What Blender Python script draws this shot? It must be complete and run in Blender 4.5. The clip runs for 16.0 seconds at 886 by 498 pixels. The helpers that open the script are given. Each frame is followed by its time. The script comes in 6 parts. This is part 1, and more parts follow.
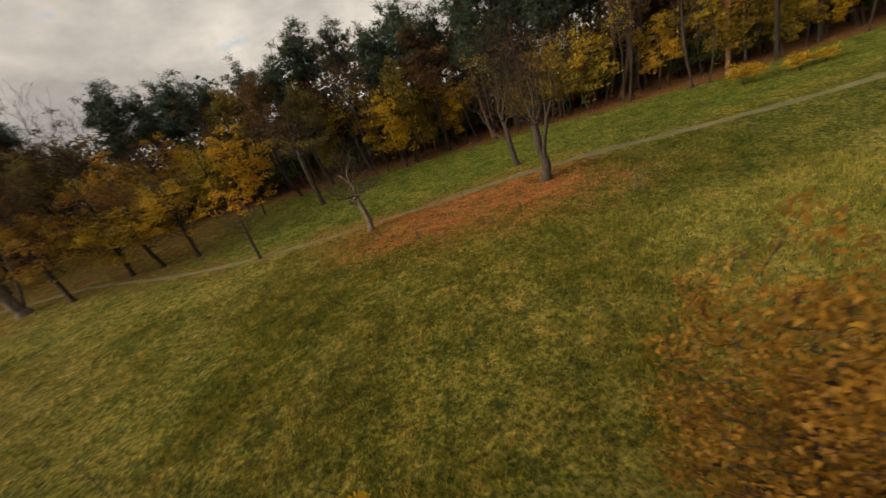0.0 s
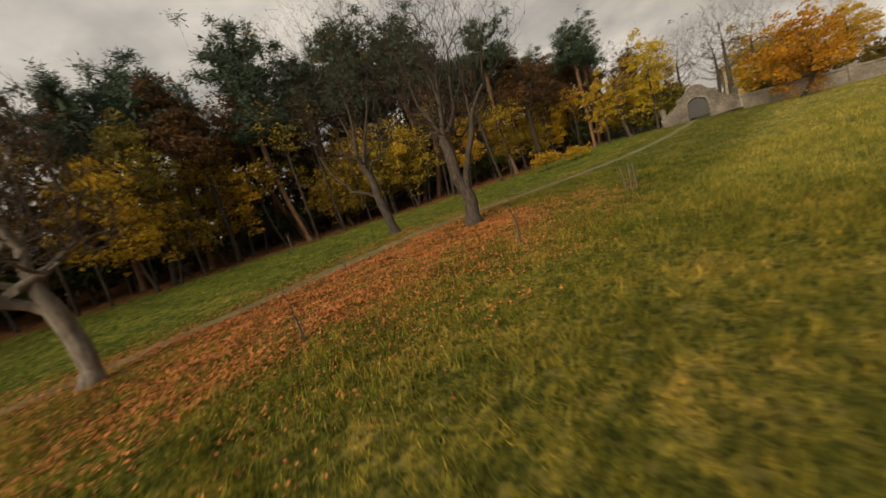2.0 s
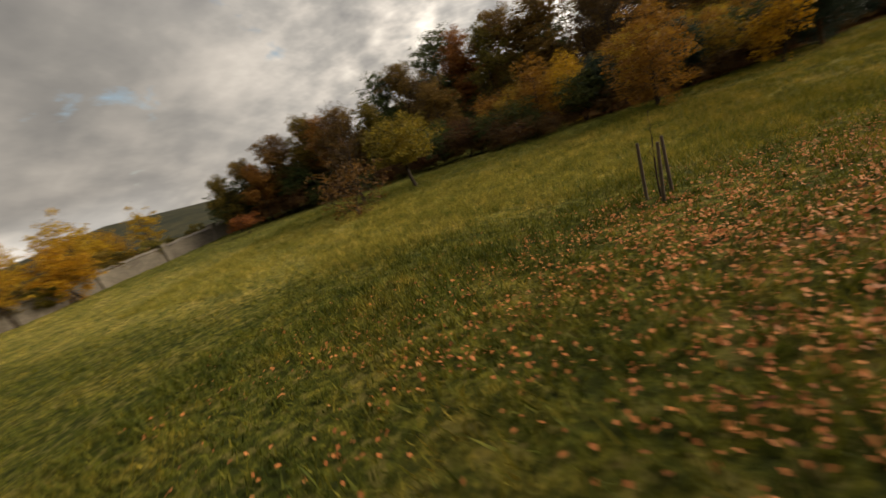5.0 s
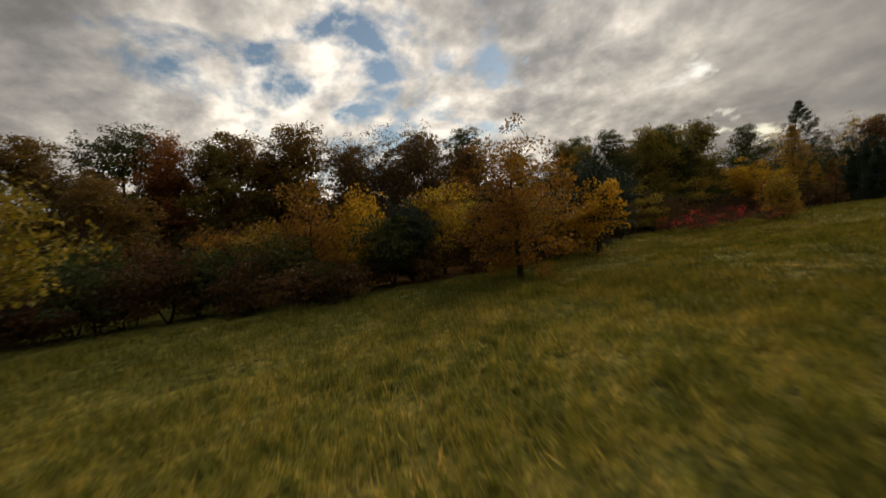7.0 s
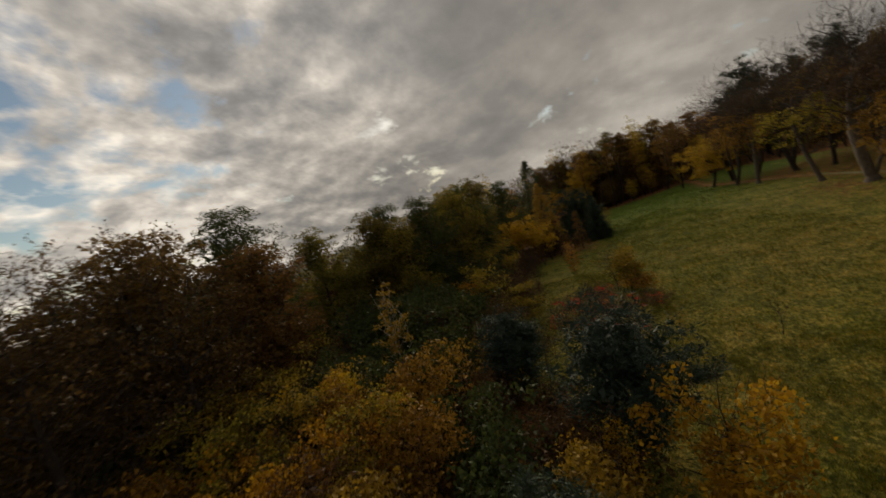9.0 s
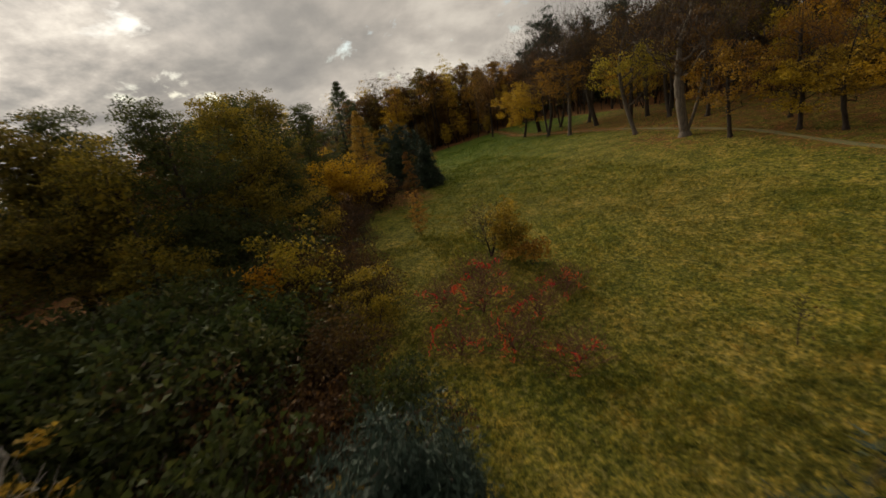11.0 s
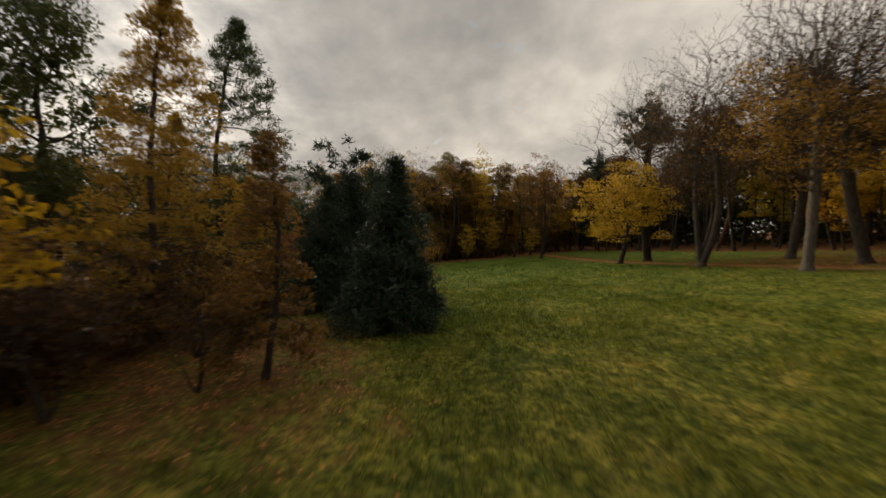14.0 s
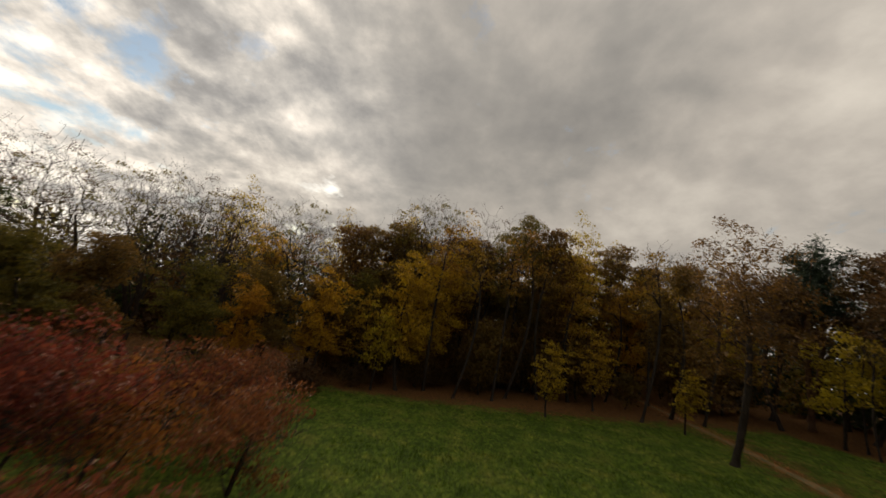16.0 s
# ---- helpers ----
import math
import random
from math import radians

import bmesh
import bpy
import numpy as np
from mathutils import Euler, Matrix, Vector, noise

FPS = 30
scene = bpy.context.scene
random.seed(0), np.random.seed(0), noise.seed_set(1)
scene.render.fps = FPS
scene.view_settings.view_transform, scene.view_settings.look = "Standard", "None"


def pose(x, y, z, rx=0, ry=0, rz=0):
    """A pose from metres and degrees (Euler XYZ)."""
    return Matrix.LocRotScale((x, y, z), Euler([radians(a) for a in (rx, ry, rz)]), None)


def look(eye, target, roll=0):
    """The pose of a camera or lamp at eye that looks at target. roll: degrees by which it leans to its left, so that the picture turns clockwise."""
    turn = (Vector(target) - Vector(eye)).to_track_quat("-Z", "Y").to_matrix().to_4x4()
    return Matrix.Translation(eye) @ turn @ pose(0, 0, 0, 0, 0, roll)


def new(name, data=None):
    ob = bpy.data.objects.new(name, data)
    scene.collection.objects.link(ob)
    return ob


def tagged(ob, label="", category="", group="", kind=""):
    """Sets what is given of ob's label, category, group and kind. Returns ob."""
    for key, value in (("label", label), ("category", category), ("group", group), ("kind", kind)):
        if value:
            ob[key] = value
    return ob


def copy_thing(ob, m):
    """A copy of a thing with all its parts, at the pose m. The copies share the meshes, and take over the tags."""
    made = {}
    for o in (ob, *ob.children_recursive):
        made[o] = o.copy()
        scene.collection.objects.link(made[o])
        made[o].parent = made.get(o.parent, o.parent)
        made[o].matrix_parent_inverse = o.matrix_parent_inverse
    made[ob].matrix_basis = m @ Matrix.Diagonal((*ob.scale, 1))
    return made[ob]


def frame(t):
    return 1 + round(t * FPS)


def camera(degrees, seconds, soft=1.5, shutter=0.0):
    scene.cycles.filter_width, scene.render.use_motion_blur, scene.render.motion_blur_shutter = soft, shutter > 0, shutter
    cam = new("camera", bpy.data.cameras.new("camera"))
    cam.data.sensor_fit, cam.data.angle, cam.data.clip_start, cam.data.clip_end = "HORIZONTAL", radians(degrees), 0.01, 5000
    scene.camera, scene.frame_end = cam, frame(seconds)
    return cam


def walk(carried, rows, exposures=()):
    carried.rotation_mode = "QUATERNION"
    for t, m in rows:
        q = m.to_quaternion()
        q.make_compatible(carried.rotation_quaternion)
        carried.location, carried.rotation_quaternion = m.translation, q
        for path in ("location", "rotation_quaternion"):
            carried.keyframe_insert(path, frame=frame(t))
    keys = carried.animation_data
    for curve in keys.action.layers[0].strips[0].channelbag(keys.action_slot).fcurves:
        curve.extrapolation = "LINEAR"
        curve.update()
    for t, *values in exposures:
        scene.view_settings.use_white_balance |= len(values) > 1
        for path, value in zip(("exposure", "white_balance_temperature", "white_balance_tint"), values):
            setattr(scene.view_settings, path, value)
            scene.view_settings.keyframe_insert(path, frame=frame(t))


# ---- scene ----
cam = camera(100.0, 16.0, soft=1.5, shutter=0.28)
PATH = [
    (0, (0.000, 0.143, 11.436), (-0.025, 1.998, 10.691), -17.6),
    (0.5, (-3.119, 3.162, 9.570), (-2.726, 5.006, 8.901), -16.3),
    (1, (-5.083, 7.195, 7.634), (-4.336, 8.966, 7.082), -15.8),
    (1.5, (-5.720, 11.937, 5.960), (-4.667, 13.585, 5.541), -16.3),
    (2, (-5.066, 17.002, 4.682), (-3.721, 18.455, 4.397), -18.0),
    (2.5, (-3.045, 22.238, 3.873), (-1.389, 23.346, 3.706), -20.6),
    (3, (0.250, 27.134, 4.002), (2.180, 27.648, 3.884), -25.0),
    (4.25, (9.600, 32.400, 4.700), (11.098, 31.098, 4.456), -24.0),
    (5.3, (18.200, 30.000, 5.100), (18.163, 28.112, 4.443), -17.8),
    (5.5, (18.594, 28.477, 4.892), (18.356, 26.592, 4.267), -16.1),
    (6, (19.579, 24.670, 4.373), (18.854, 22.878, 3.862), -11.4),
    (6.5, (19.413, 20.442, 3.880), (18.383, 18.757, 3.560), -8.5),
    (7, (18.095, 15.658, 3.804), (16.892, 14.063, 3.730), -7.3),
    (7.5, (15.912, 10.815, 4.705), (14.566, 9.344, 4.859), -7.3),
    (8, (13.193, 6.201, 6.944), (11.658, 4.943, 7.196), -8.9),
    (8.5, (10.759, 2.441, 10.301), (8.983, 1.532, 10.441), -12.6),
    (9, (8.164, -0.701, 12.654), (6.225, -1.167, 12.501), -16.3),
    (9.5, (5.200, -3.157, 13.806), (3.261, -3.253, 13.329), -17.5),
    (12, (-19.292, -2.379, 8.725), (-21.106, -1.715, 8.205), -9.1),
    (12.5, (-26.359, 0.066, 7.203), (-28.186, 0.796, 6.842), -6.4),
    (13, (-33.632, 2.937, 6.043), (-35.485, 3.651, 5.810), -4.0),
    (13.5, (-41.152, 6.070, 5.320), (-43.048, 6.692, 5.188), -1.7),
    (14, (-48.713, 9.286, 4.756), (-50.649, 9.787, 4.727), 1.0),
    (14.5, (-56.440, 12.097, 4.574), (-58.400, 12.488, 4.647), 4.3),
    (15, (-64.044, 14.761, 4.820), (-66.017, 15.025, 5.015), 7.8),
    (15.5, (-71.815, 16.507, 6.142), (-73.789, 16.645, 6.429), 10.4),
    (16, (-79.300, 17.743, 8.551), (-81.265, 17.811, 8.918), 10.8),
]
EXPOSURES = [(0.0, 0.3), (0.5, 0.38), (1.5, 0.33), (2.0, 0.18), (3.0, 0.2), (5.5, 0.2), (7.0, -0.35), (7.5, -0.6), (8.0, -0.62), (8.5, -0.66), (9.0, -0.66), (9.5, -0.48), (11.0, 0.0), (12.0, 0.76), (12.5, 0.42), (13.0, 0.28), (14.0, 0.24), (14.5, 0.26), (15.5, 0.05), (16.0, -0.08)]
walk(cam, [(t, look(eye, target, roll)) for t, eye, target, roll in PATH], [(t, stops, 7200, 10) for t, stops in EXPOSURES])

# ---------------------------------------------------------------- world and sun
SUN_AZ, SUN_EL = 256.0, 22.0          # compass bearing from +y towards +x, degrees


def build_world():
    w = bpy.data.worlds.new("autumn_sky")
    scene.world = w
    w.use_nodes = True
    nt = w.node_tree
    nt.nodes.clear()
    N, L = nt.nodes.new, nt.links.new
    def math_node(op, a, b=0.0):
        n = N("ShaderNodeMath"); n.operation = op
        for sock, v in zip(n.inputs, (a, b)):
            if isinstance(v, (int, float)):
                sock.default_value = v
            else:
                L(v, sock)
        return n.outputs[0]

    # the cloud layer is flat, so it draws together towards the horizon
    tc = N("ShaderNodeTexCoord")
    sep = N("ShaderNodeSeparateXYZ")
    L(tc.outputs["Generated"], sep.inputs[0])
    lift = math_node("ADD", math_node("MAXIMUM", sep.outputs["Z"], 0.0), 0.40)
    uv = N("ShaderNodeCombineXYZ")
    L(math_node("DIVIDE", sep.outputs["X"], lift), uv.inputs[0]); L(math_node("DIVIDE", sep.outputs["Y"], lift), uv.inputs[1])

    def fbm(scale, detail, rough, offset, distort=0.0):
        mp = N("ShaderNodeMapping")
        mp.inputs["Location"].default_value = offset
        L(uv.outputs[0], mp.inputs["Vector"])
        n = N("ShaderNodeTexNoise")
        n.inputs["Scale"].default_value, n.inputs["Detail"].default_value = scale, detail
        n.inputs["Roughness"].default_value, n.inputs["Distortion"].default_value = rough, distort
        L(mp.outputs[0], n.inputs["Vector"])
        return n.outputs["Fac"]

    def ramp(fac, stops):
        r = N("ShaderNodeValToRGB")
        while len(r.color_ramp.elements) < len(stops):
            r.color_ramp.elements.new(0.5)
        for e, (p, c) in zip(r.color_ramp.elements, stops):
            e.position, e.color = p, (*c, 1)
        L(fac, r.inputs[0])
        return r.outputs["Color"]

    big = fbm(1.3, 4, 0.5, (3.1, 1.7, 0.4), 0.1)
    puffs = fbm(3.6, 10, 0.57, (7.3, 2.2, 1.0), 0.1)
    sunward = fbm(3.6, 10, 0.57, (7.3 - 0.06, 2.2 - 0.015, 1.0), 0.1)
    def toward(az, el, lo, hi, a, b):
        """A value that goes from a to b as the view nears a bearing."""
        v = Vector((math.sin(radians(az)) * math.cos(radians(el)), math.cos(radians(az)) * math.cos(radians(el)), math.sin(radians(el))))
        dot = N("ShaderNodeVectorMath"); dot.operation = "DOT_PRODUCT"; dot.inputs[1].default_value = v
        L(tc.outputs["Generated"], dot.inputs[0])
        r = N("ShaderNodeMapRange"); r.interpolation_type = "SMOOTHSTEP"
        for k, x in (("From Min", lo), ("From Max", hi), ("To Min", a), ("To Max", b)):
            r.inputs[k].default_value = x
        L(dot.outputs["Value"], r.inputs["Value"])
        return r.outputs[0], v

    # heaped cloud in the south with edges lit by the sun, a smooth cover elsewhere
    heap, _ = toward(208, 20, 0.5, 0.94, 0.26, 1.0)
    relief = math_node("ADD", math_node("MULTIPLY", math_node("SUBTRACT", puffs, 0.5), 0.62), math_node("MULTIPLY", math_node("SUBTRACT", puffs, sunward), 0.75))
    shade = math_node("ADD", math_node("ADD", math_node("MULTIPLY", math_node("SUBTRACT", big, 0.5), 0.72), 0.5), math_node("MULTIPLY", relief, heap))
    cloud = ramp(shade, [(0.2, (0.2, 0.2, 0.206)), (0.31, (0.27, 0.269, 0.274)), (0.43, (0.41, 0.40, 0.39)), (0.53, (0.60, 0.57, 0.54)), (0.66, (0.92, 0.88, 0.82))])
    # brighter cloud round the hidden sun; the cover breaks up to the south
    halo, s = toward(SUN_AZ, SUN_EL, 0.965, 1.0, 1.0, 1.12)
    away, _ = toward(110, 14, 0.66, 0.97, 1.0, 0.58)
    north, _ = toward(302, 8, 0.7, 0.97, 1.0, 0.8)
    south, _ = toward(216, 22, 0.68, 0.97, 1.0, 1.62)
    dim, _ = toward(246, 3, 0.93, 0.99, 1.0, 0.7)
    east, _ = toward(112, 3, 0.86, 0.985, 0.0, 1.5)
    low = N("ShaderNodeMapRange"); low.interpolation_type = "SMOOTHSTEP"
    for k, x in (("From Min", 0.12), ("From Max", 0.035)):
        low.inputs[k].default_value = x
    L(sep.outputs["Z"], low.inputs["Value"])
    east = math_node("ADD", math_node("MULTIPLY", east, low.outputs[0]), 1.0)
    hm = None
    for v in (halo, away, north, south, dim, east):
        k = N("ShaderNodeMath"); k.operation = "MULTIPLY"; k.inputs[1].default_value = 1.0
        L(v, k.inputs[0])
        if hm:
            L(hm.outputs[0], k.inputs[1])
        hm = k
    lit = N("ShaderNodeVectorMath"); lit.operation = "SCALE"
    L(cloud, lit.inputs[0]); L(hm.outputs[0], lit.inputs["Scale"])
    broken, _ = toward(211, 34, 0.76, 0.98, 0.20, 0.02)
    g = N("ShaderNodeMath"); g.operation = "ADD"
    near_sun, _ = toward(258, 13, 0.982, 0.998, 0.0, -0.07)
    L(fbm(4.2, 9, 0.58, (0.6, 4.4, 2.0), 0.25), g.inputs[0]); L(math_node("ADD", broken, near_sun), g.inputs[1])
    gap = ramp(g.outputs[0], [(0.43, (0, 0, 0)), (0.56, (1, 1, 1))])

    sky = N("ShaderNodeTexSky")
    sky.sky_type, sky.sun_disc = "NISHITA", False
    sky.sun_elevation, sky.sun_rotation = radians(SUN_EL), radians(SUN_AZ)
    sky.dust_density, sky.air_density = 0.3, 1.2
    b1 = N("ShaderNodeBackground"); b1.inputs["Strength"].default_value = 0.12
    L(sky.outputs[0], b1.inputs["Color"])
    b2 = N("ShaderNodeBackground"); b2.inputs["Strength"].default_value = 1.0
    L(lit.outputs[0], b2.inputs["Color"])
    mix = N("ShaderNodeMixShader")
    L(gap, mix.inputs[0]); L(b1.outputs[0], mix.inputs[1]); L(b2.outputs[0], mix.inputs[2])
    out = N("ShaderNodeOutputWorld")
    L(mix.outputs[0], out.inputs["Surface"])
    lamp = bpy.data.lights.new("sun", "SUN")
    lamp.energy, lamp.angle, lamp.color = 3.7, radians(36), (1.0, 0.88, 0.70)
    ob = new("sun", lamp)
    ob.matrix_world = look(s * 200, (0, 0, 0))


build_world()


# ---------------------------------------------------------------- materials
def nodes_of(name):
    m = bpy.data.materials.new(name)
    m.use_nodes = True
    nt = m.node_tree
    nt.nodes.clear()
    return m, nt, nt.nodes.new, nt.links.new


def ramp_node(nt, fac, stops):
    r = nt.nodes.new("ShaderNodeValToRGB")
    while len(r.color_ramp.elements) < len(stops):
        r.color_ramp.elements.new(0.5)
    for e, (p, c) in zip(r.color_ramp.elements, stops):
        e.position, e.color = p, (*c, 1)
    nt.links.new(fac, r.inputs[0])
    return r.outputs["Color"]


def noise_node(nt, scale, detail=4.0, rough=0.55, vector=None):
    n = nt.nodes.new("ShaderNodeTexNoise")
    n.inputs["Scale"].default_value, n.inputs["Detail"].default_value, n.inputs["Roughness"].default_value = scale, detail, rough
    if vector is None:
        tc = nt.nodes.new("ShaderNodeTexCoord")
        vector = tc.outputs["Object"]
    nt.links.new(vector, n.inputs["Vector"])
    return n.outputs["Fac"]


def mix_col(nt, fac, a, b, mode="MIX"):
    m = nt.nodes.new("ShaderNodeMix")
    m.data_type, m.blend_type = "RGBA", mode
    for sock, v in ((m.inputs[0], fac), (m.inputs[6], a), (m.inputs[7], b)):
        if isinstance(v, (int, float)):
            sock.default_value = v
        elif isinstance(v, tuple):
            sock.default_value = (*v, 1)
        else:
            nt.links.new(v, sock)
    return m.outputs[2]


def leaf_mat(name, stops, translucent=0.25, clump=0.9):
    """Leaves: colour from leaf to leaf, from clump to clump and from tree to tree."""
    m, nt, N, L = nodes_of(name)
    geo = N("ShaderNodeNewGeometry")
    info = N("ShaderNodeObjectInfo")
    fac = N("ShaderNodeMath"); fac.operation = "MULTIPLY_ADD"
    fac.inputs[1].default_value = 0.42
    L(geo.outputs["Random Per Island"], fac.inputs[0])
    n = noise_node(nt, clump, 3)
    sc = N("ShaderNodeMath"); sc.operation = "MULTIPLY_ADD"; sc.inputs[1].default_value = 1.1; sc.inputs[2].default_value = -0.32
    L(n, sc.inputs[0])
    L(sc.outputs[0], fac.inputs[2])
    col = ramp_node(nt, fac.outputs[0], stops)
    hsv = N("ShaderNodeHueSaturation")
    hue = N("ShaderNodeMapRange"); hue.inputs["To Min"].default_value = 0.485; hue.inputs["To Max"].default_value = 0.515
    L(info.outputs["Random"], hue.inputs["Value"])
    L(hue.outputs[0], hsv.inputs["Hue"]); L(col, hsv.inputs["Color"])
    p = N("ShaderNodeBsdfPrincipled")
    p.inputs["Roughness"].default_value = 0.6
    p.inputs["Specular IOR Level"].default_value = 0.25
    L(hsv.outputs[0], p.inputs["Base Color"])
    t = N("ShaderNodeBsdfTranslucent")
    L(hsv.outputs[0], t.inputs["Color"])
    mx = N("ShaderNodeMixShader"); mx.inputs[0].default_value = translucent
    L(p.outputs[0], mx.inputs[1]); L(t.outputs[0], mx.inputs[2])
    out = N("ShaderNodeOutputMaterial")
    L(mx.outputs[0], out.inputs["Surface"])
    return m


def bark_mat(name, dark, light, scale=9.0, patch=None):
    m, nt, N, L = nodes_of(name)
    tc = N("ShaderNodeTexCoord")
    mp = N("ShaderNodeMapping"); mp.inputs["Scale"].default_value = (1, 1, 0.25)
    L(tc.outputs["Object"], mp.inputs["Vector"])
    fine = noise_node(nt, scale, 6, 0.65, mp.outputs[0])
    wide = noise_node(nt, 0.8, 3, 0.5, tc.outputs["Object"])
    col = ramp_node(nt, fine, [(0.32, dark), (0.68, light)])
    col = mix_col(nt, ramp_node(nt, wide, [(0.5, (0, 0, 0)), (0.72, (1, 1, 1))]), col, patch or tuple(0.55 * v for v in light))
    p = N("ShaderNodeBsdfPrincipled"); p.inputs["Roughness"].default_value = 0.9
    p.inputs["Specular IOR Level"].default_value = 0.15
    L(col, p.inputs["Base Color"])
    b = N("ShaderNodeBump"); b.inputs["Strength"].default_value = 0.8; b.inputs["Distance"].default_value = 0.03
    L(fine, b.inputs["Height"]); L(b.outputs[0], p.inputs["Normal"])
    out = N("ShaderNodeOutputMaterial"); L(p.outputs[0], out.inputs["Surface"])
    return m


def rough_mat(name, stops, scale, rough=0.9, bump=0.4, dist=0.02, wide=0.3):
    """Stone, plaster, wood, roof: two scales of noise and relief."""
    m, nt, N, L = nodes_of(name)
    fine = noise_node(nt, scale, 7, 0.65)
    broad = noise_node(nt, wide, 4, 0.6)
    f = N("ShaderNodeMath"); f.operation = "MULTIPLY_ADD"; f.inputs[1].default_value = 0.5
    h = N("ShaderNodeMath"); h.operation = "MULTIPLY"; h.inputs[1].default_value = 0.5
    L(broad, h.inputs[0]); L(fine, f.inputs[0]); L(h.outputs[0], f.inputs[2])
    col = ramp_node(nt, f.outputs[0], stops)
    p = N("ShaderNodeBsdfPrincipled"); p.inputs["Roughness"].default_value = rough
    L(col, p.inputs["Base Color"])
    b = N("ShaderNodeBump"); b.inputs["Strength"].default_value = bump; b.inputs["Distance"].default_value = dist
    L(fine, b.inputs["Height"]); L(b.outputs[0], p.inputs["Normal"])
    out = N("ShaderNodeOutputMaterial"); L(p.outputs[0], out.inputs["Surface"])
    return m


YELLOW = leaf_mat("yellow_maple_leaves", [(0.1, (0.20, 0.13, 0.015)), (0.35, (0.38, 0.25, 0.02)), (0.6, (0.56, 0.37, 0.025)), (0.85, (0.42, 0.36, 0.05))], 0.42)
GOLD = leaf_mat("golden_leaves", [(0.1, (0.19, 0.10, 0.012)), (0.4, (0.42, 0.23, 0.018)), (0.65, (0.62, 0.36, 0.02)), (0.9, (0.48, 0.36, 0.04))], 0.5)
HAZEL = leaf_mat("yellow_green_hazel_leaves", [(0.1, (0.08, 0.065, 0.012)), (0.35, (0.21, 0.165, 0.02)), (0.6, (0.42, 0.30, 0.03)), (0.85, (0.50, 0.34, 0.035))], 0.42)
HAZEL_DULL = leaf_mat("olive_yellow_leaves", [(0.1, (0.065, 0.055, 0.011)), (0.35, (0.15, 0.122, 0.018)), (0.6, (0.30, 0.215, 0.024)), (0.85, (0.38, 0.26, 0.03))], 0.42)
OLIVE = leaf_mat("yellowing_green_leaves", [(0.1, (0.055, 0.055, 0.012)), (0.4, (0.125, 0.105, 0.018)), (0.65, (0.23, 0.165, 0.024)), (0.9, (0.16, 0.145, 0.03))], 0.45)
BROWN = leaf_mat("brown_leaves", [(0.1, (0.042, 0.022, 0.010)), (0.4, (0.085, 0.045, 0.016)), (0.7, (0.14, 0.072, 0.02)), (0.92, (0.16, 0.10, 0.027))], 0.42)
RUST = leaf_mat("rust_red_leaves", [(0.1, (0.10, 0.03, 0.012)), (0.4, (0.22, 0.07, 0.02)), (0.7, (0.33, 0.12, 0.03)), (0.92, (0.27, 0.15, 0.04))], 0.42)
RUST_DULL = leaf_mat("dull_orange_brown_leaves", [(0.1, (0.10, 0.042, 0.012)), (0.4, (0.22, 0.09, 0.02)), (0.7, (0.36, 0.155, 0.03)), (0.92, (0.29, 0.17, 0.04))], 0.42)
RUST_RED = leaf_mat("dull_red_leaves", [(0.1, (0.09, 0.026, 0.014)), (0.4, (0.20, 0.055, 0.026)), (0.7, (0.31, 0.10, 0.038)), (0.92, (0.30, 0.15, 0.05))], 0.42)
COPPER_DARK = leaf_mat("olive_brown_leaves", [(0.1, (0.06, 0.040, 0.012)), (0.4, (0.145, 0.088, 0.02)), (0.7, (0.25, 0.145, 0.028)), (0.92, (0.24, 0.175, 0.04))], 0.42)
ORANGE = leaf_mat("orange_leaves", [(0.1, (0.22, 0.08, 0.015)), (0.4, (0.38, 0.175, 0.03)), (0.7, (0.50, 0.26, 0.045)), (0.92, (0.45, 0.29, 0.07))], 0.42)
GREEN = leaf_mat("dark_green_leaves", [(0.1, (0.025, 0.036, 0.011)), (0.45, (0.050, 0.068, 0.017)), (0.7, (0.084, 0.094, 0.023)), (0.92, (0.14, 0.115, 0.025))], 0.4)
NEEDLE = leaf_mat("pine_needles", [(0.1, (0.016, 0.028, 0.018)), (0.5, (0.036, 0.058, 0.034)), (0.9, (0.065, 0.085, 0.045))], 0.12)
SPRUCE = leaf_mat("spruce_needles", [(0.1, (0.028, 0.040, 0.014)), (0.5, (0.062, 0.080, 0.026)), (0.9, (0.105, 0.115, 0.042))], 0.2)
BLUE_NEEDLE = leaf_mat("blue_green_pine_needles", [(0.1, (0.016, 0.030, 0.021)), (0.5, (0.036, 0.060, 0.042)), (0.9, (0.070, 0.098, 0.068))], 0.12)
LARCH = leaf_mat("golden_larch_needles", [(0.1, (0.17, 0.11, 0.016)), (0.5, (0.36, 0.23, 0.032)), (0.9, (0.47, 0.33, 0.05))], 0.5)
SUMAC = leaf_mat("scarlet_sumac_leaves", [(0.1, (0.40, 0.035, 0.02)), (0.5, (0.74, 0.085, 0.035)), (0.9, (0.76, 0.22, 0.05))], 0.3, 0.6)
SUMAC_STEM = bark_mat("reddish_sumac_stems", (0.07, 0.035, 0.024), (0.20, 0.095, 0.06))
COPPER = leaf_mat("copper_brown_leaves", [(0.1, (0.11, 0.055, 0.012)), (0.4, (0.24, 0.125, 0.018)), (0.65, (0.37, 0.20, 0.025)), (0.9, (0.30, 0.22, 0.04))], 0.42)
BRONZE = leaf_mat("golden_brown_leaves", [(0.1, (0.105, 0.06, 0.011)), (0.4, (0.24, 0.135, 0.016)), (0.65, (0.37, 0.21, 0.022)), (0.9, (0.31, 0.22, 0.035))], 0.42)
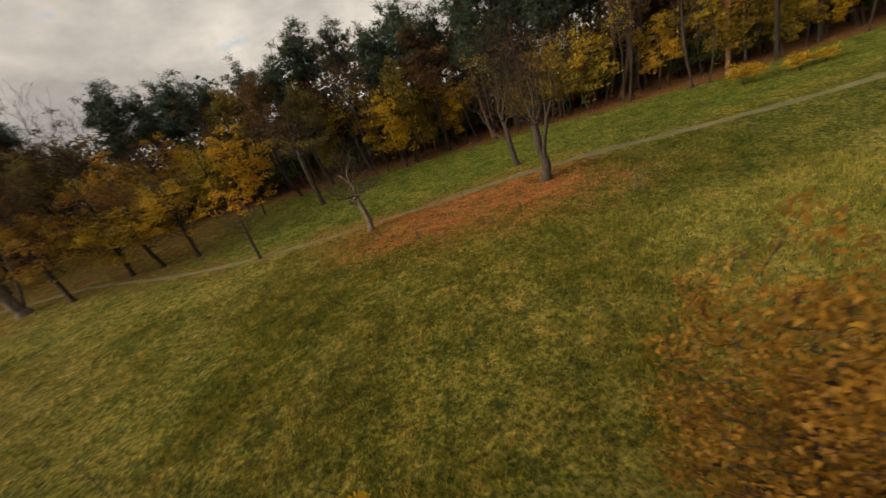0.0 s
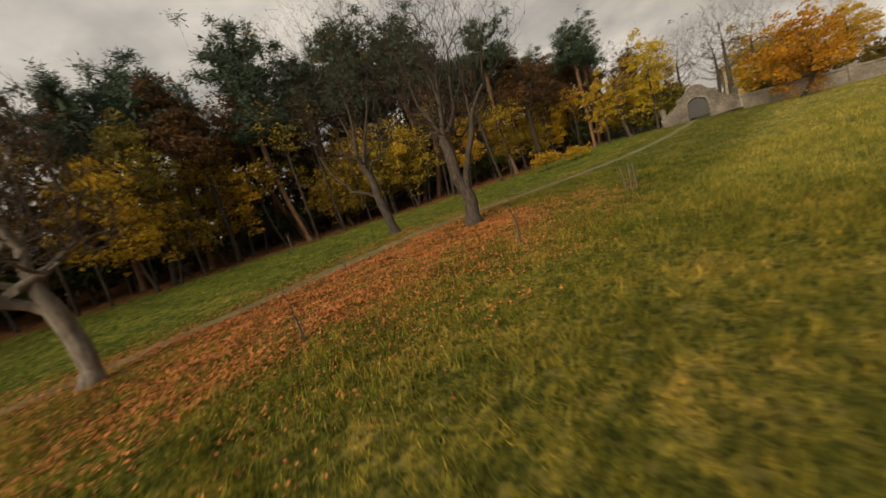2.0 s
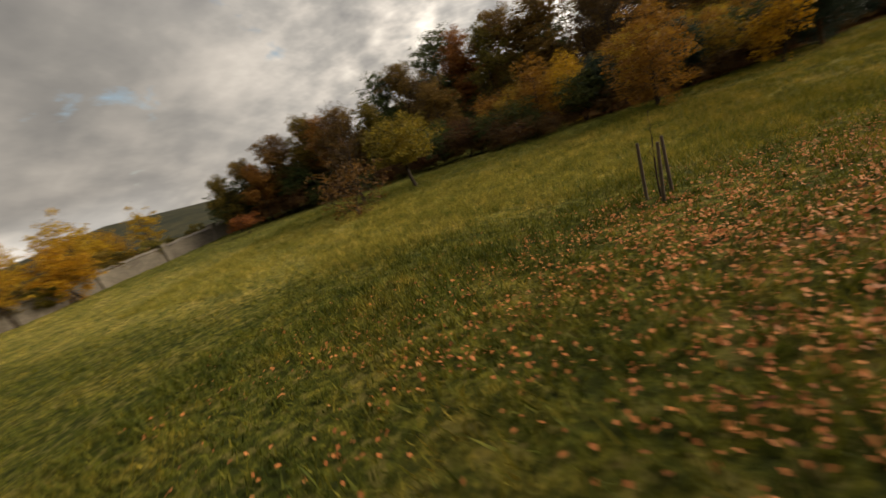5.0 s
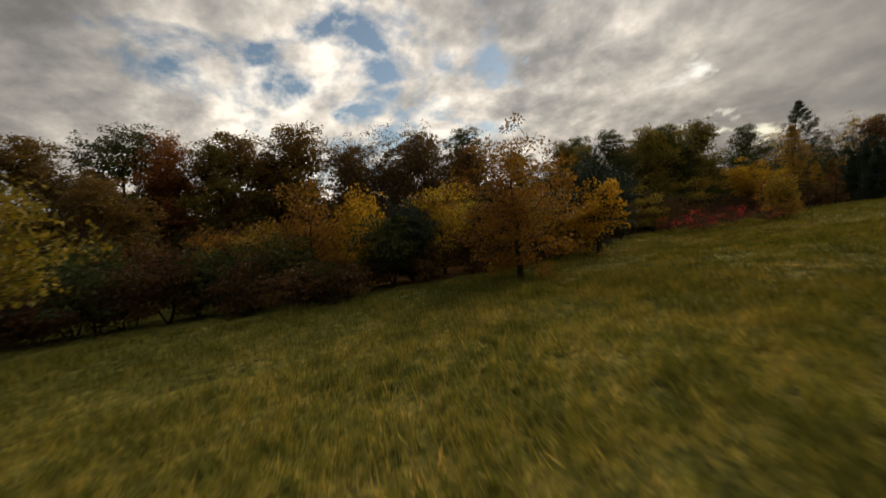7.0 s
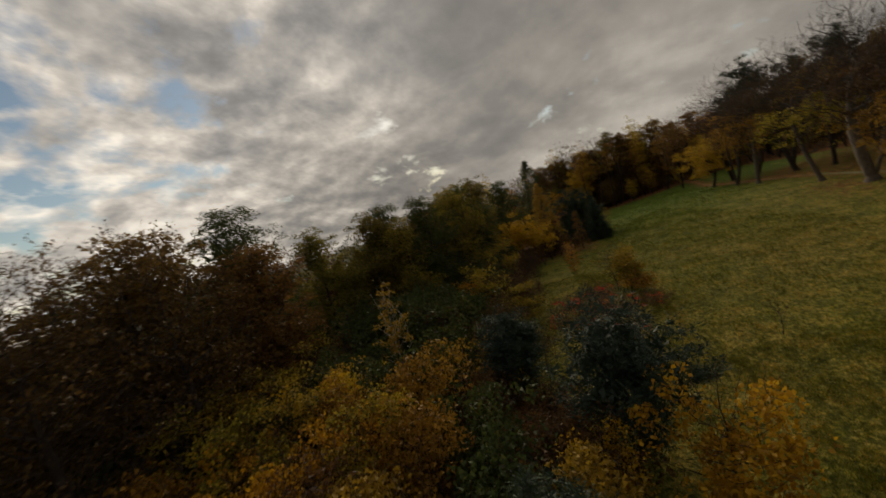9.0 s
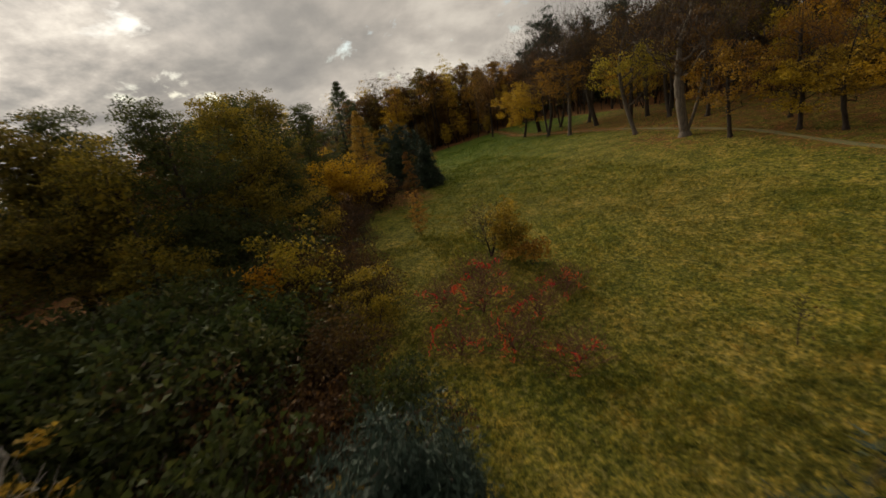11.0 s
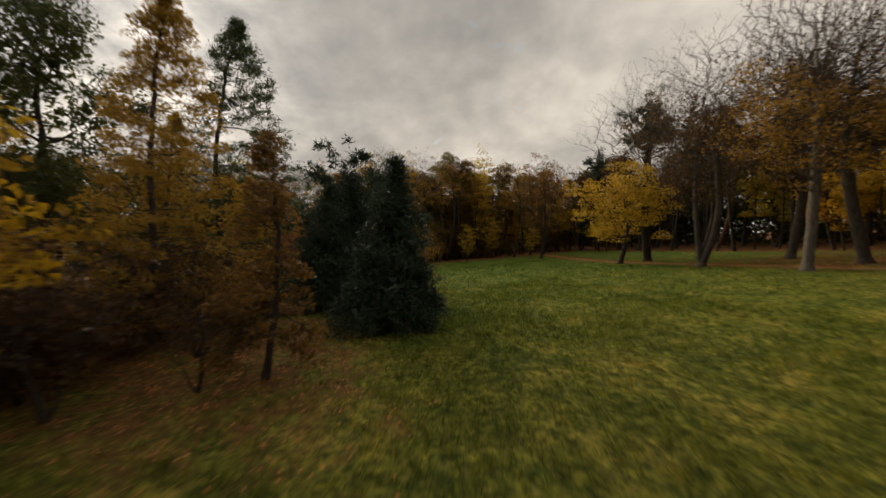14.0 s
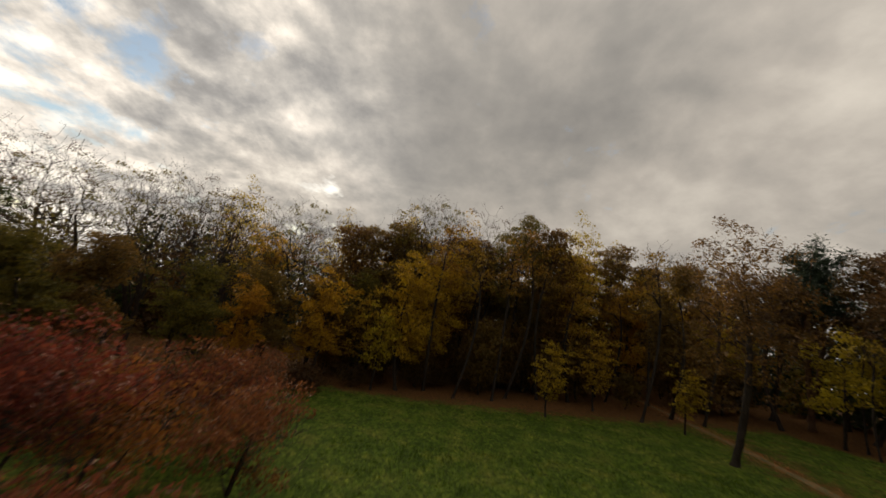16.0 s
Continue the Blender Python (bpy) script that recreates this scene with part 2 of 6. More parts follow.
LITTER = leaf_mat("fallen_leaf_litter", [(0.05, (0.15, 0.05, 0.018)), (0.35, (0.46, 0.162, 0.045)), (0.65, (0.60, 0.238, 0.072)), (0.95, (0.64, 0.36, 0.14))], 0.1, 2.0)
BARK = bark_mat("grey_brown_bark", (0.026, 0.020, 0.016), (0.095, 0.076, 0.060))
BARK_OLD = bark_mat("grey_fissured_bark", (0.024, 0.019, 0.016), (0.088, 0.071, 0.058), 11.0, (0.046, 0.037, 0.03))
BARK_GREY = bark_mat("pale_grey_bark", (0.05, 0.041, 0.033), (0.17, 0.14, 0.113), 8.0, (0.10, 0.085, 0.068))
BARK_DARK = bark_mat("dark_bark", (0.018, 0.014, 0.011), (0.065, 0.05, 0.04))
BARK_PALE = bark_mat("pale_limed_bark", (0.065, 0.053, 0.042), (0.225, 0.185, 0.148), 7.0, (0.12, 0.10, 0.08))
BARK_PINE = bark_mat("orange_pine_bark", (0.06, 0.035, 0.022), (0.21, 0.115, 0.065))
BARK_BIRCH = bark_mat("white_birch_bark", (0.25, 0.23, 0.2), (0.62, 0.58, 0.52), 5.0, (0.1, 0.09, 0.08))
TWIG = bark_mat("twig_bark", (0.030, 0.022, 0.017), (0.075, 0.056, 0.044))
STAKE = rough_mat("weathered_stake_wood", [(0.3, (0.05, 0.038, 0.028)), (0.7, (0.17, 0.132, 0.098))], 14)
PLASTER = rough_mat("weathered_grey_plaster", [(0.36, (0.035, 0.029, 0.024)), (0.5, (0.10, 0.085, 0.07)), (0.64, (0.19, 0.165, 0.135))], 3.5, 0.92, 0.5, 0.03, 0.5)
STONE = rough_mat("old_stone_wall", [(0.3, (0.065, 0.057, 0.048)), (0.5, (0.15, 0.132, 0.11)), (0.7, (0.27, 0.24, 0.20))], 4.0, 0.95, 0.8, 0.04, 0.4)
IRON = rough_mat("dark_gate_iron", [(0.3, (0.012, 0.012, 0.014)), (0.7, (0.04, 0.036, 0.034))], 12, 0.6)
TILE = rough_mat("red_roof_tiles", [(0.3, (0.17, 0.06, 0.04)), (0.7, (0.36, 0.16, 0.11))], 2.5)
SLATE = rough_mat("grey_roof", [(0.3, (0.06, 0.06, 0.065)), (0.7, (0.13, 0.125, 0.125))], 2.0)
HOUSE_WALL = rough_mat("cream_house_wall", [(0.3, (0.22, 0.19, 0.14)), (0.7, (0.36, 0.32, 0.25))], 1.5, 0.9, 0.15)
WHITE_WALL = rough_mat("white_house_wall", [(0.3, (0.58, 0.56, 0.53)), (0.7, (0.76, 0.74, 0.70))], 1.5, 0.9, 0.15)


def glass_mat():
    m, nt, N, L = nodes_of("dark_window_glass")
    p = N("ShaderNodeBsdfPrincipled")
    p.inputs["Base Color"].default_value = (0.02, 0.025, 0.03, 1)
    p.inputs["Roughness"].default_value = 0.08
    out = N("ShaderNodeOutputMaterial"); L(p.outputs[0], out.inputs["Surface"])
    return m


GLASS = glass_mat()


def grass_colour(nt):
    """Green, straw and damp green in patches of several metres, plus painted tree shade; shared by soil and blades."""
    tc = nt.nodes.new("ShaderNodeTexCoord")
    big = noise_node(nt, 0.085, 4, 0.55, tc.outputs["Object"])
    mid = noise_node(nt, 0.55, 5, 0.65, tc.outputs["Object"])
    green = ramp_node(nt, mid, [(0.30, (0.065, 0.085, 0.012)), (0.5, (0.125, 0.130, 0.018)), (0.68, (0.23, 0.185, 0.035))])
    straw = ramp_node(nt, mid, [(0.30, (0.112, 0.102, 0.022)), (0.5, (0.20, 0.166, 0.042)), (0.68, (0.30, 0.235, 0.075))])
    col = mix_col(nt, ramp_node(nt, big, [(0.42, (0.1, 0.1, 0.1)), (0.66, (0.62, 0.62, 0.62))]), green, straw)
    xyz = nt.nodes.new("ShaderNodeSeparateXYZ")
    nt.links.new(tc.outputs["Object"], xyz.inputs[0])
    west = nt.nodes.new("ShaderNodeMapRange")
    for k, v in (("From Min", -38.0), ("From Max", -90.0), ("To Min", 0.0), ("To Max", 0.85)):
        west.inputs[k].default_value = v
    nt.links.new(xyz.outputs["X"], west.inputs["Value"])
    lush = ramp_node(nt, mid, [(0.30, (0.040, 0.090, 0.010)), (0.5, (0.072, 0.140, 0.016)), (0.68, (0.14, 0.18, 0.03))])
    col = mix_col(nt, west.outputs[0], col, lush)
    # tall dry meadow in the south-east, short damp grass between it and the path
    def band(sock, lo, hi):
        r = nt.nodes.new("ShaderNodeMapRange")
        r.interpolation_type = "SMOOTHSTEP"
        r.inputs["From Min"].default_value, r.inputs["From Max"].default_value = lo, hi
        nt.links.new(sock, r.inputs["Value"])
        return r.outputs[0]

    def times(a, b):
        m = nt.nodes.new("ShaderNodeMath"); m.operation = "MULTIPLY"
        nt.links.new(a, m.inputs[0]); nt.links.new(b, m.inputs[1])
        return m.outputs[0]

    wav = nt.nodes.new("ShaderNodeMath"); wav.operation = "MULTIPLY_ADD"; wav.inputs[1].default_value = 3.0
    nt.links.new(mid, wav.inputs[0]); nt.links.new(xyz.outputs["Y"], wav.inputs[2])
    east = band(xyz.outputs["X"], 6.0, 14.0)
    dry = times(east, band(wav.outputs[0], 25.0, 19.2))
    damp = times(times(east, band(wav.outputs[0], 20.8, 23.4)), band(wav.outputs[0], 34.5, 31.5))
    hay = ramp_node(nt, mid, [(0.30, (0.128, 0.136, 0.034)), (0.5, (0.275, 0.260, 0.072)), (0.68, (0.40, 0.345, 0.125))])
    soft = nt.nodes.new("ShaderNodeMath"); soft.operation = "MULTIPLY"; soft.inputs[1].default_value = 0.72
    nt.links.new(dry, soft.inputs[0])
    col = mix_col(nt, soft.outputs[0], col, hay)
    damp_shade_green = ramp_node(nt, mid, [(0.30, (0.035, 0.055, 0.010)), (0.5, (0.068, 0.088, 0.015)), (0.68, (0.12, 0.125, 0.026))])
    wet = nt.nodes.new("ShaderNodeMath"); wet.operation = "MULTIPLY"; wet.inputs[1].default_value = 0.6
    nt.links.new(damp, wet.inputs[0])
    col = mix_col(nt, wet.outputs[0], col, damp_shade_green)
    # painted shade: darker grass by the lower wood, where trees block the light
    tree_shade = nt.nodes.new("ShaderNodeMath"); tree_shade.operation = "MULTIPLY"; tree_shade.inputs[1].default_value = 0.7
    nt.links.new(times(band(xyz.outputs["X"], -1.0, 7.0), band(wav.outputs[0], 9.5, 4.0)), tree_shade.inputs[0])
    col = mix_col(nt, tree_shade.outputs[0], col, damp_shade_green)
    # greener verge between the path and the wood
    verge = nt.nodes.new("ShaderNodeMath"); verge.operation = "MULTIPLY"; verge.inputs[1].default_value = 0.5
    nt.links.new(times(band(xyz.outputs["X"], -30.0, -18.0), band(wav.outputs[0], 34.0, 36.0)), verge.inputs[0])
    col = mix_col(nt, verge.outputs[0], col, lush)
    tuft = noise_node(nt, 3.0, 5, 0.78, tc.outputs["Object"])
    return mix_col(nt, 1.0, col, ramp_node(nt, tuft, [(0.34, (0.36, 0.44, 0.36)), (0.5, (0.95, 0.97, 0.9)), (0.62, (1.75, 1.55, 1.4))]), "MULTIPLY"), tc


def ground_mat():
    m, nt, N, L = nodes_of("meadow_ground")
    col, tc = grass_colour(nt)
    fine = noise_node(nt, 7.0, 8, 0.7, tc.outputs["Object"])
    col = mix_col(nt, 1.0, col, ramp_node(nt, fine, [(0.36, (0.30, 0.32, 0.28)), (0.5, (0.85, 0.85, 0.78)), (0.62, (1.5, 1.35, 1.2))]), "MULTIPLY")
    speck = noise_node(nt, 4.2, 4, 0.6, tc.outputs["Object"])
    sx = N("ShaderNodeSeparateXYZ"); L(tc.outputs["Object"], sx.inputs[0])
    dryness = N("ShaderNodeMapRange")
    for k, v in (("From Min", -75.0), ("From Max", -30.0), ("To Min", 0.1), ("To Max", 0.42)):
        dryness.inputs[k].default_value = v
    L(sx.outputs["X"], dryness.inputs["Value"])
    straw = N("ShaderNodeMath"); straw.operation = "MULTIPLY"
    L(ramp_node(nt, speck, [(0.54, (0, 0, 0)), (0.63, (1, 1, 1))]), straw.inputs[0]); L(dryness.outputs[0], straw.inputs[1])
    col = mix_col(nt, straw.outputs[0], col, (0.31, 0.25, 0.08))
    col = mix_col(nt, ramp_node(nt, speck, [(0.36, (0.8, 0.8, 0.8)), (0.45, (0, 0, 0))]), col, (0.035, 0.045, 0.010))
    # leaf-strewn soil under the trees
    att = N("ShaderNodeAttribute"); att.attribute_name = "leafy"
    soil = ramp_node(nt, noise_node(nt, 4.5, 7, 0.7, tc.outputs["Object"]), [(0.3, (0.045, 0.026, 0.011)), (0.5, (0.14, 0.066, 0.024)), (0.68, (0.27, 0.125, 0.04))])
    edge = N("ShaderNodeMath"); edge.operation = "MULTIPLY_ADD"; edge.inputs[1].default_value = 1.6; edge.inputs[2].default_value = -0.8
    L(noise_node(nt, 0.9, 5, 0.65, tc.outputs["Object"]), edge.inputs[0])
    s = N("ShaderNodeMath"); s.operation = "ADD"; L(att.outputs["Fac"], s.inputs[0]); L(edge.outputs[0], s.inputs[1])
    col = mix_col(nt, ramp_node(nt, s.outputs[0], [(0.3, (0, 0, 0)), (0.75, (1, 1, 1))]), col, soil)
    # conifers on the far ridge
    wooded = N("ShaderNodeAttribute"); wooded.attribute_name = "wooded"
    trees = ramp_node(nt, noise_node(nt, 0.03, 6, 0.7, tc.outputs["Object"]), [(0.35, (0.022, 0.028, 0.02)), (0.65, (0.06, 0.055, 0.03))])
    col = mix_col(nt, wooded.outputs["Fac"], col, trees)
    p = N("ShaderNodeBsdfPrincipled"); p.inputs["Roughness"].default_value = 0.95; p.inputs["Specular IOR Level"].default_value = 0.1
    L(col, p.inputs["Base Color"])
    b = N("ShaderNodeBump"); b.inputs["Strength"].default_value = 1.0; b.inputs["Distance"].default_value = 0.12
    L(fine, b.inputs["Height"]); L(b.outputs[0], p.inputs["Normal"])
    out = N("ShaderNodeOutputMaterial"); L(p.outputs[0], out.inputs["Surface"])
    return m


def blade_mat():
    m, nt, N, L = nodes_of("grass_blades")
    col, tc = grass_colour(nt)
    geo = N("ShaderNodeNewGeometry")
    tint = ramp_node(nt, geo.outputs["Random Per Island"], [(0.0, (0.6, 0.72, 0.5)), (0.5, (1.1, 1.1, 0.8)), (0.85, (1.5, 1.3, 1.0)), (1.0, (1.9, 1.55, 1.4))])
    col = mix_col(nt, 1.0, col, tint, "MULTIPLY")
    p = N("ShaderNodeBsdfPrincipled"); p.inputs["Roughness"].default_value = 0.7; p.inputs["Specular IOR Level"].default_value = 0.2
    L(col, p.inputs["Base Color"])
    t = N("ShaderNodeBsdfTranslucent"); L(col, t.inputs["Color"])
    mx = N("ShaderNodeMixShader"); mx.inputs[0].default_value = 0.3
    L(p.outputs[0], mx.inputs[1]); L(t.outputs[0], mx.inputs[2])
    out = N("ShaderNodeOutputMaterial"); L(mx.outputs[0], out.inputs["Surface"])
    return m


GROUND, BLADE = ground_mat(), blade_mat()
PATHMAT = rough_mat("trodden_earth_path", [(0.3, (0.065, 0.068, 0.022)), (0.5, (0.135, 0.125, 0.048)), (0.7, (0.23, 0.19, 0.095))], 5.0, 0.95, 0.6, 0.03, 0.5)


# ---------------------------------------------------------------- ground
def softplus(v, w):
    return w * np.log1p(np.exp(np.clip(v / w, -40, 40)))


def smooth(v):
    v = np.clip(v, 0, 1)
    return v * v * (3 - 2 * v)


def hill(x, y):
    """Height of the meadow: it rises to the path and the wood, and falls off past the wall."""
    x, y = np.asarray(x, float), np.asarray(y, float)
    z = 1.15 + 0.095 * softplus(np.minimum(y, 120) - 18, 8) - 0.22 * (np.clip(x, -130, 70) / 50) ** 2
    z = z + 1.1 * np.exp(-(((x + 46) / 28) ** 2)) * smooth((y - 18) / 18)
    z = z + 0.6 * np.exp(-(((x - 62) / 13) ** 2) - (((y - 28) / 15) ** 2))
    z = z + 0.9 * smooth((x - 15) / 45) * smooth((y + 40) / 30) + 0.3 * np.exp(-(((x - 10) / 11) ** 2) - (((y - 34) / 9) ** 2))
    # valley with the town, then a wooded ridge
    z = z - 14 * smooth((x - 70) / 160) - 8 * smooth((-y - 60) / 150)
    r = np.hypot(x - 760, y + 560)
    z = z + 72 * np.exp(-((r / 330) ** 2)) + 40 * np.exp(-(((x - 300) / 500) ** 2 + ((y + 1200) / 300) ** 2))
    return z


def bumps(x, y):
    return 0.06 * np.sin(x * 1.31 + 1.7 * np.sin(y * 0.83)) * np.sin(y * 1.57 + 1.3 * np.sin(x * 0.71)) + 0.035 * np.sin(x * 3.7 + y * 1.9) * np.sin(y * 4.3 - x * 1.1)


PATH_LINE = [(-171.8, 61.7), (-135, 51), (-112, 46.5), (-93, 41.8), (-82.8, 40.9), (-74, 40.7), (-66, 40.2), (-58, 39.8), (-46.4, 38.2), (-35, 37.4), (-28, 34.6), (-20, 32.6), (-10, 32.2), (0, 32.6), (8, 32.8), (16, 32.6), (25, 31.2), (34, 29.6), (44, 28.8), (57.5, 28.5)]
PX, PY = np.array(PATH_LINE, float).T


def path_y(x):
    return np.interp(x, PX, PY)


def ground_z(x, y):
    """The ground as built, with small unevenness that fades out on the path."""
    near = smooth((np.abs(np.asarray(y) - path_y(x)) - 0.7) / 1.2)
    return hill(x, y) + bumps(x, y) * near


def gz(x, y):
    return float(ground_z(np.array([x]), np.array([y]))[0])


def wood_edge(x):
    """Southern edge of the northern wood."""
    return np.interp(x, [-170, -138, -110, -70, -25, 0, 15, 25, 36, 50, 64], [57, 55, 57, 56, 51, 48.5, 48, 45, 43, 42, 42])


def lower_edge(x):
    """Northern edge of the lower wood."""
    return np.interp(x, [-132, -118, -104, -81, -64, -56, -43, -29, -11, 3, 14, 23, 43, 66], [27.8, 13.1, 5.2, 4.5, 6.6, 2.6, -2.6, -3.9, 0.6, 1.2, -1.6, -6.1, -8.4, -12.9])


def leafy(x, y):
    """How thickly the ground is strewn with leaves, 0 to 1."""
    px = path_y(x)
    v = 0.95 * np.exp(-(((x - 3) / 11.5) ** 4 + ((y - 29.2) / 4.3) ** 4))
    v = np.maximum(v, 0.6 * np.exp(-(((x - 5.5) / 12.0) ** 2 + ((y - 26.2) / 3.9) ** 2)))
    v = np.maximum(v, 0.75 * np.exp(-(((y - px) / 2.6) ** 2)) * smooth((20 - x) / 8) * (0.45 + 0.55 * smooth((-8 - x) / 12)))
    v = np.maximum(v, 0.72 * np.exp(-(((x + 42) / 9) ** 2 + ((y - 34) / 4) ** 2)))
    v = np.maximum(v, smooth((y - wood_edge(x) + 1.5) / 4))
    v = np.maximum(v, 0.92 * smooth((y - px + 3.5) / 4) * smooth((-13 - x) / 6) * (0.55 + 0.3 * smooth((-20 - x) / 12)) * (1 - 0.55 * smooth((-72 - x) / 10) * smooth((y - px - 1.2) / 2)))
    v = np.maximum(v, 0.8 * smooth((lower_edge(x) - 1.2 - y) / 3) * smooth((y + 75) / 15) * smooth((14 - x) / 10))
    v = np.maximum(v, 0.95 * np.exp(-(((x + 62) / 8.0) ** 4 + ((y - 5.6) / 5.2) ** 4)))
    v = np.maximum(v, smooth((-113 - x) / 9))
    return v


def soil_cover(x, y):
    """Bare leaf soil under the woods; the litter on the meadow lies on grass."""
    wood = np.maximum(smooth((y - wood_edge(x) + 1.5) / 4), np.maximum(0.8 * smooth((lower_edge(x) - 1.2 - y) / 3) * smooth((14 - x) / 10), smooth((-113 - x) / 9)))
    return np.maximum(wood, (0.55 + 0.12 * smooth((-14 - x) / 8)) * leafy(x, y))


def mesh_of(name, verts, faces, mats, smooth_faces=False, mat_index=None):
    """A mesh from arrays; faces all of one size."""
    verts, faces = np.asarray(verts, np.float32), np.asarray(faces, np.int32)
    me = bpy.data.meshes.new(name)
    k = faces.shape[1]
    me.vertices.add(len(verts)); me.vertices.foreach_set("co", verts.ravel())
    me.loops.add(faces.size); me.loops.foreach_set("vertex_index", faces.ravel())
    me.polygons.add(len(faces))
    me.polygons.foreach_set("loop_start", np.arange(0, faces.size, k, dtype=np.int32))
    me.polygons.foreach_set("loop_total", np.full(len(faces), k, np.int32))
    if smooth_faces:
        me.polygons.foreach_set("use_smooth", np.ones(len(faces), bool))
    if mat_index is not None:
        me.polygons.foreach_set("material_index", np.asarray(mat_index, np.int32))
    for m in mats if isinstance(mats, (list, tuple)) else [mats]:
        me.materials.append(m)
    me.update(calc_edges=True)
    me.validate()
    return me


def grown_axis(lo, hi, step, far):
    core = np.arange(lo, hi + step, step)
    out, s, v = [], step, hi
    while v < far:
        s *= 1.35
        v += s
        out.append(v)
    inn, s, v = [], step, lo
    while v > -far:
        s *= 1.35
        v -= s
        inn.append(v)
    return np.concatenate([inn[::-1], core, out])


def build_ground():
    xs, ys = grown_axis(-140, 70, 0.7, 2600), grown_axis(-20, 60, 0.6, 2600)
    X, Y = np.meshgrid(xs, ys, indexing="ij")
    Z = ground_z(X, Y)
    n, k = X.shape
    idx = np.arange(n * k).reshape(n, k)
    f = np.stack([idx[:-1, :-1], idx[1:, :-1], idx[1:, 1:], idx[:-1, 1:]], -1).reshape(-1, 4)
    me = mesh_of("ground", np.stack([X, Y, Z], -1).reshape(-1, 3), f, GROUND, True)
    a = me.attributes.new("leafy", "FLOAT", "POINT")
    a.data.foreach_set("value", soil_cover(X, Y).astype(np.float32).ravel())
    a = me.attributes.new("wooded", "FLOAT", "POINT")
    a.data.foreach_set("value", smooth((np.hypot(X, Y) - 240) / 120).astype(np.float32).ravel())
    tagged(new("ground", me), "sloping autumn meadow of green and straw-coloured grass", "meadow", kind="structure")
    # the path, a trodden strip of uneven width lying on the grass
    sx = np.arange(-170, 58, 0.4)
    cy = path_y(sx)
    cy = np.convolve(np.pad(cy, 8, mode="edge"), np.ones(17) / 17, "valid")
    rows = []
    for j, o in enumerate((-1.0, -0.5, 0.0, 0.5, 1.0)):
        w = (0.42 + 0.24 * smooth((sx + 6) / 8)) * (1 + 0.2 * np.sin(sx * 0.9) + 0.1 * np.sin(sx * 2.3 + o))
        y = cy + o * w
        rows.append(np.stack([sx, y, ground_z(sx, y) + (0.035 if abs(o) < 1 else -0.03)], -1))
    R = np.stack(rows, 1)
    n = len(sx)
    idx = np.arange(n * 5).reshape(n, 5)
    f = np.stack([idx[:-1, :-1], idx[1:, :-1], idx[1:, 1:], idx[:-1, 1:]], -1).reshape(-1, 4)
    tagged(new("footpath", mesh_of("footpath", R.reshape(-1, 3), f, PATHMAT, True)), "narrow trodden earth footpath strewn with leaves", "path", kind="structure")


build_ground()


# ---------------------------------------------------------------- plants
def part(name, me, parent, label=""):
    ob = new(name, me)
    ob.parent = parent
    if label:
        ob["label"] = label
    return ob


def crown_points(rng, n, shape, zc, rx, rz, lobes=0.3, shell=0.45):
    """Points that a crown's branches reach for, in an uneven envelope."""
    out = []
    ph = rng.uniform(0, 6.28, 8)
    if shape == "lobed":
        # heaped crown: boughs that end in rounded masses of foliage
        m = 23
        d = rng.normal(size=(m, 3))
        d /= np.linalg.norm(d, axis=1)[:, None]
        d[:, 2] = np.where(d[:, 2] < -0.85, -d[:, 2], d[:, 2])
        d[0] = (0, 0, 1)
        c = d * (rx * 0.74, rx * 0.74, rz * 0.84) * rng.uniform(0.74, 1.08, (m, 1))
        size = rx * rng.uniform(0.32, 0.5, m)
        k = rng.integers(0, m, n)
        q = rng.normal(size=(n, 3))
        q /= np.linalg.norm(q, axis=1)[:, None]
        return c[k] + q * (size[k] * rng.uniform(0, 1, n) ** 0.4)[:, None] * (1, 1, 0.9) + (0, 0, zc)
    while len(out) < n:
        d = rng.normal(size=3)
        d /= np.linalg.norm(d)
        a = math.atan2(d[1], d[0])
        u = rng.uniform() ** shell
        k = 1 + lobes * (0.5 * math.sin(2 * a + ph[0]) + 0.5 * math.sin(3 * a + ph[1] + 2 * d[2]) + 0.6 * math.sin(5 * a + ph[2] + 4 * d[2]) * math.sin(3 * d[2] + ph[3]))
        if shape == "cone":
            h = rng.uniform() ** 1.15
            r = rx * (1 - h) ** 0.75 * (0.25 + 0.75 * rng.uniform() ** 0.6) * (1 + lobes * (0.3 * math.sin(26 * h + ph[4]) + 0.25 * math.sin(3 * a + ph[5] + 5 * h)))
            out.append((r * math.cos(a), r * math.sin(a), zc - rz + 2 * rz * h))
            continue
        x, y, z = d[0] * rx * u * k, d[1] * rx * u * k, d[2] * rz * u * (1 + 0.5 * (k - 1))
        if shape == "vase" and z < 0:
            x, y = x * (1 + 0.55 * z / rz), y * (1 + 0.55 * z / rz)
        if shape == "dome" and z < -0.35 * rz:
            z *= 0.5
        out.append((x, y, zc + z))
    return np.array(out)


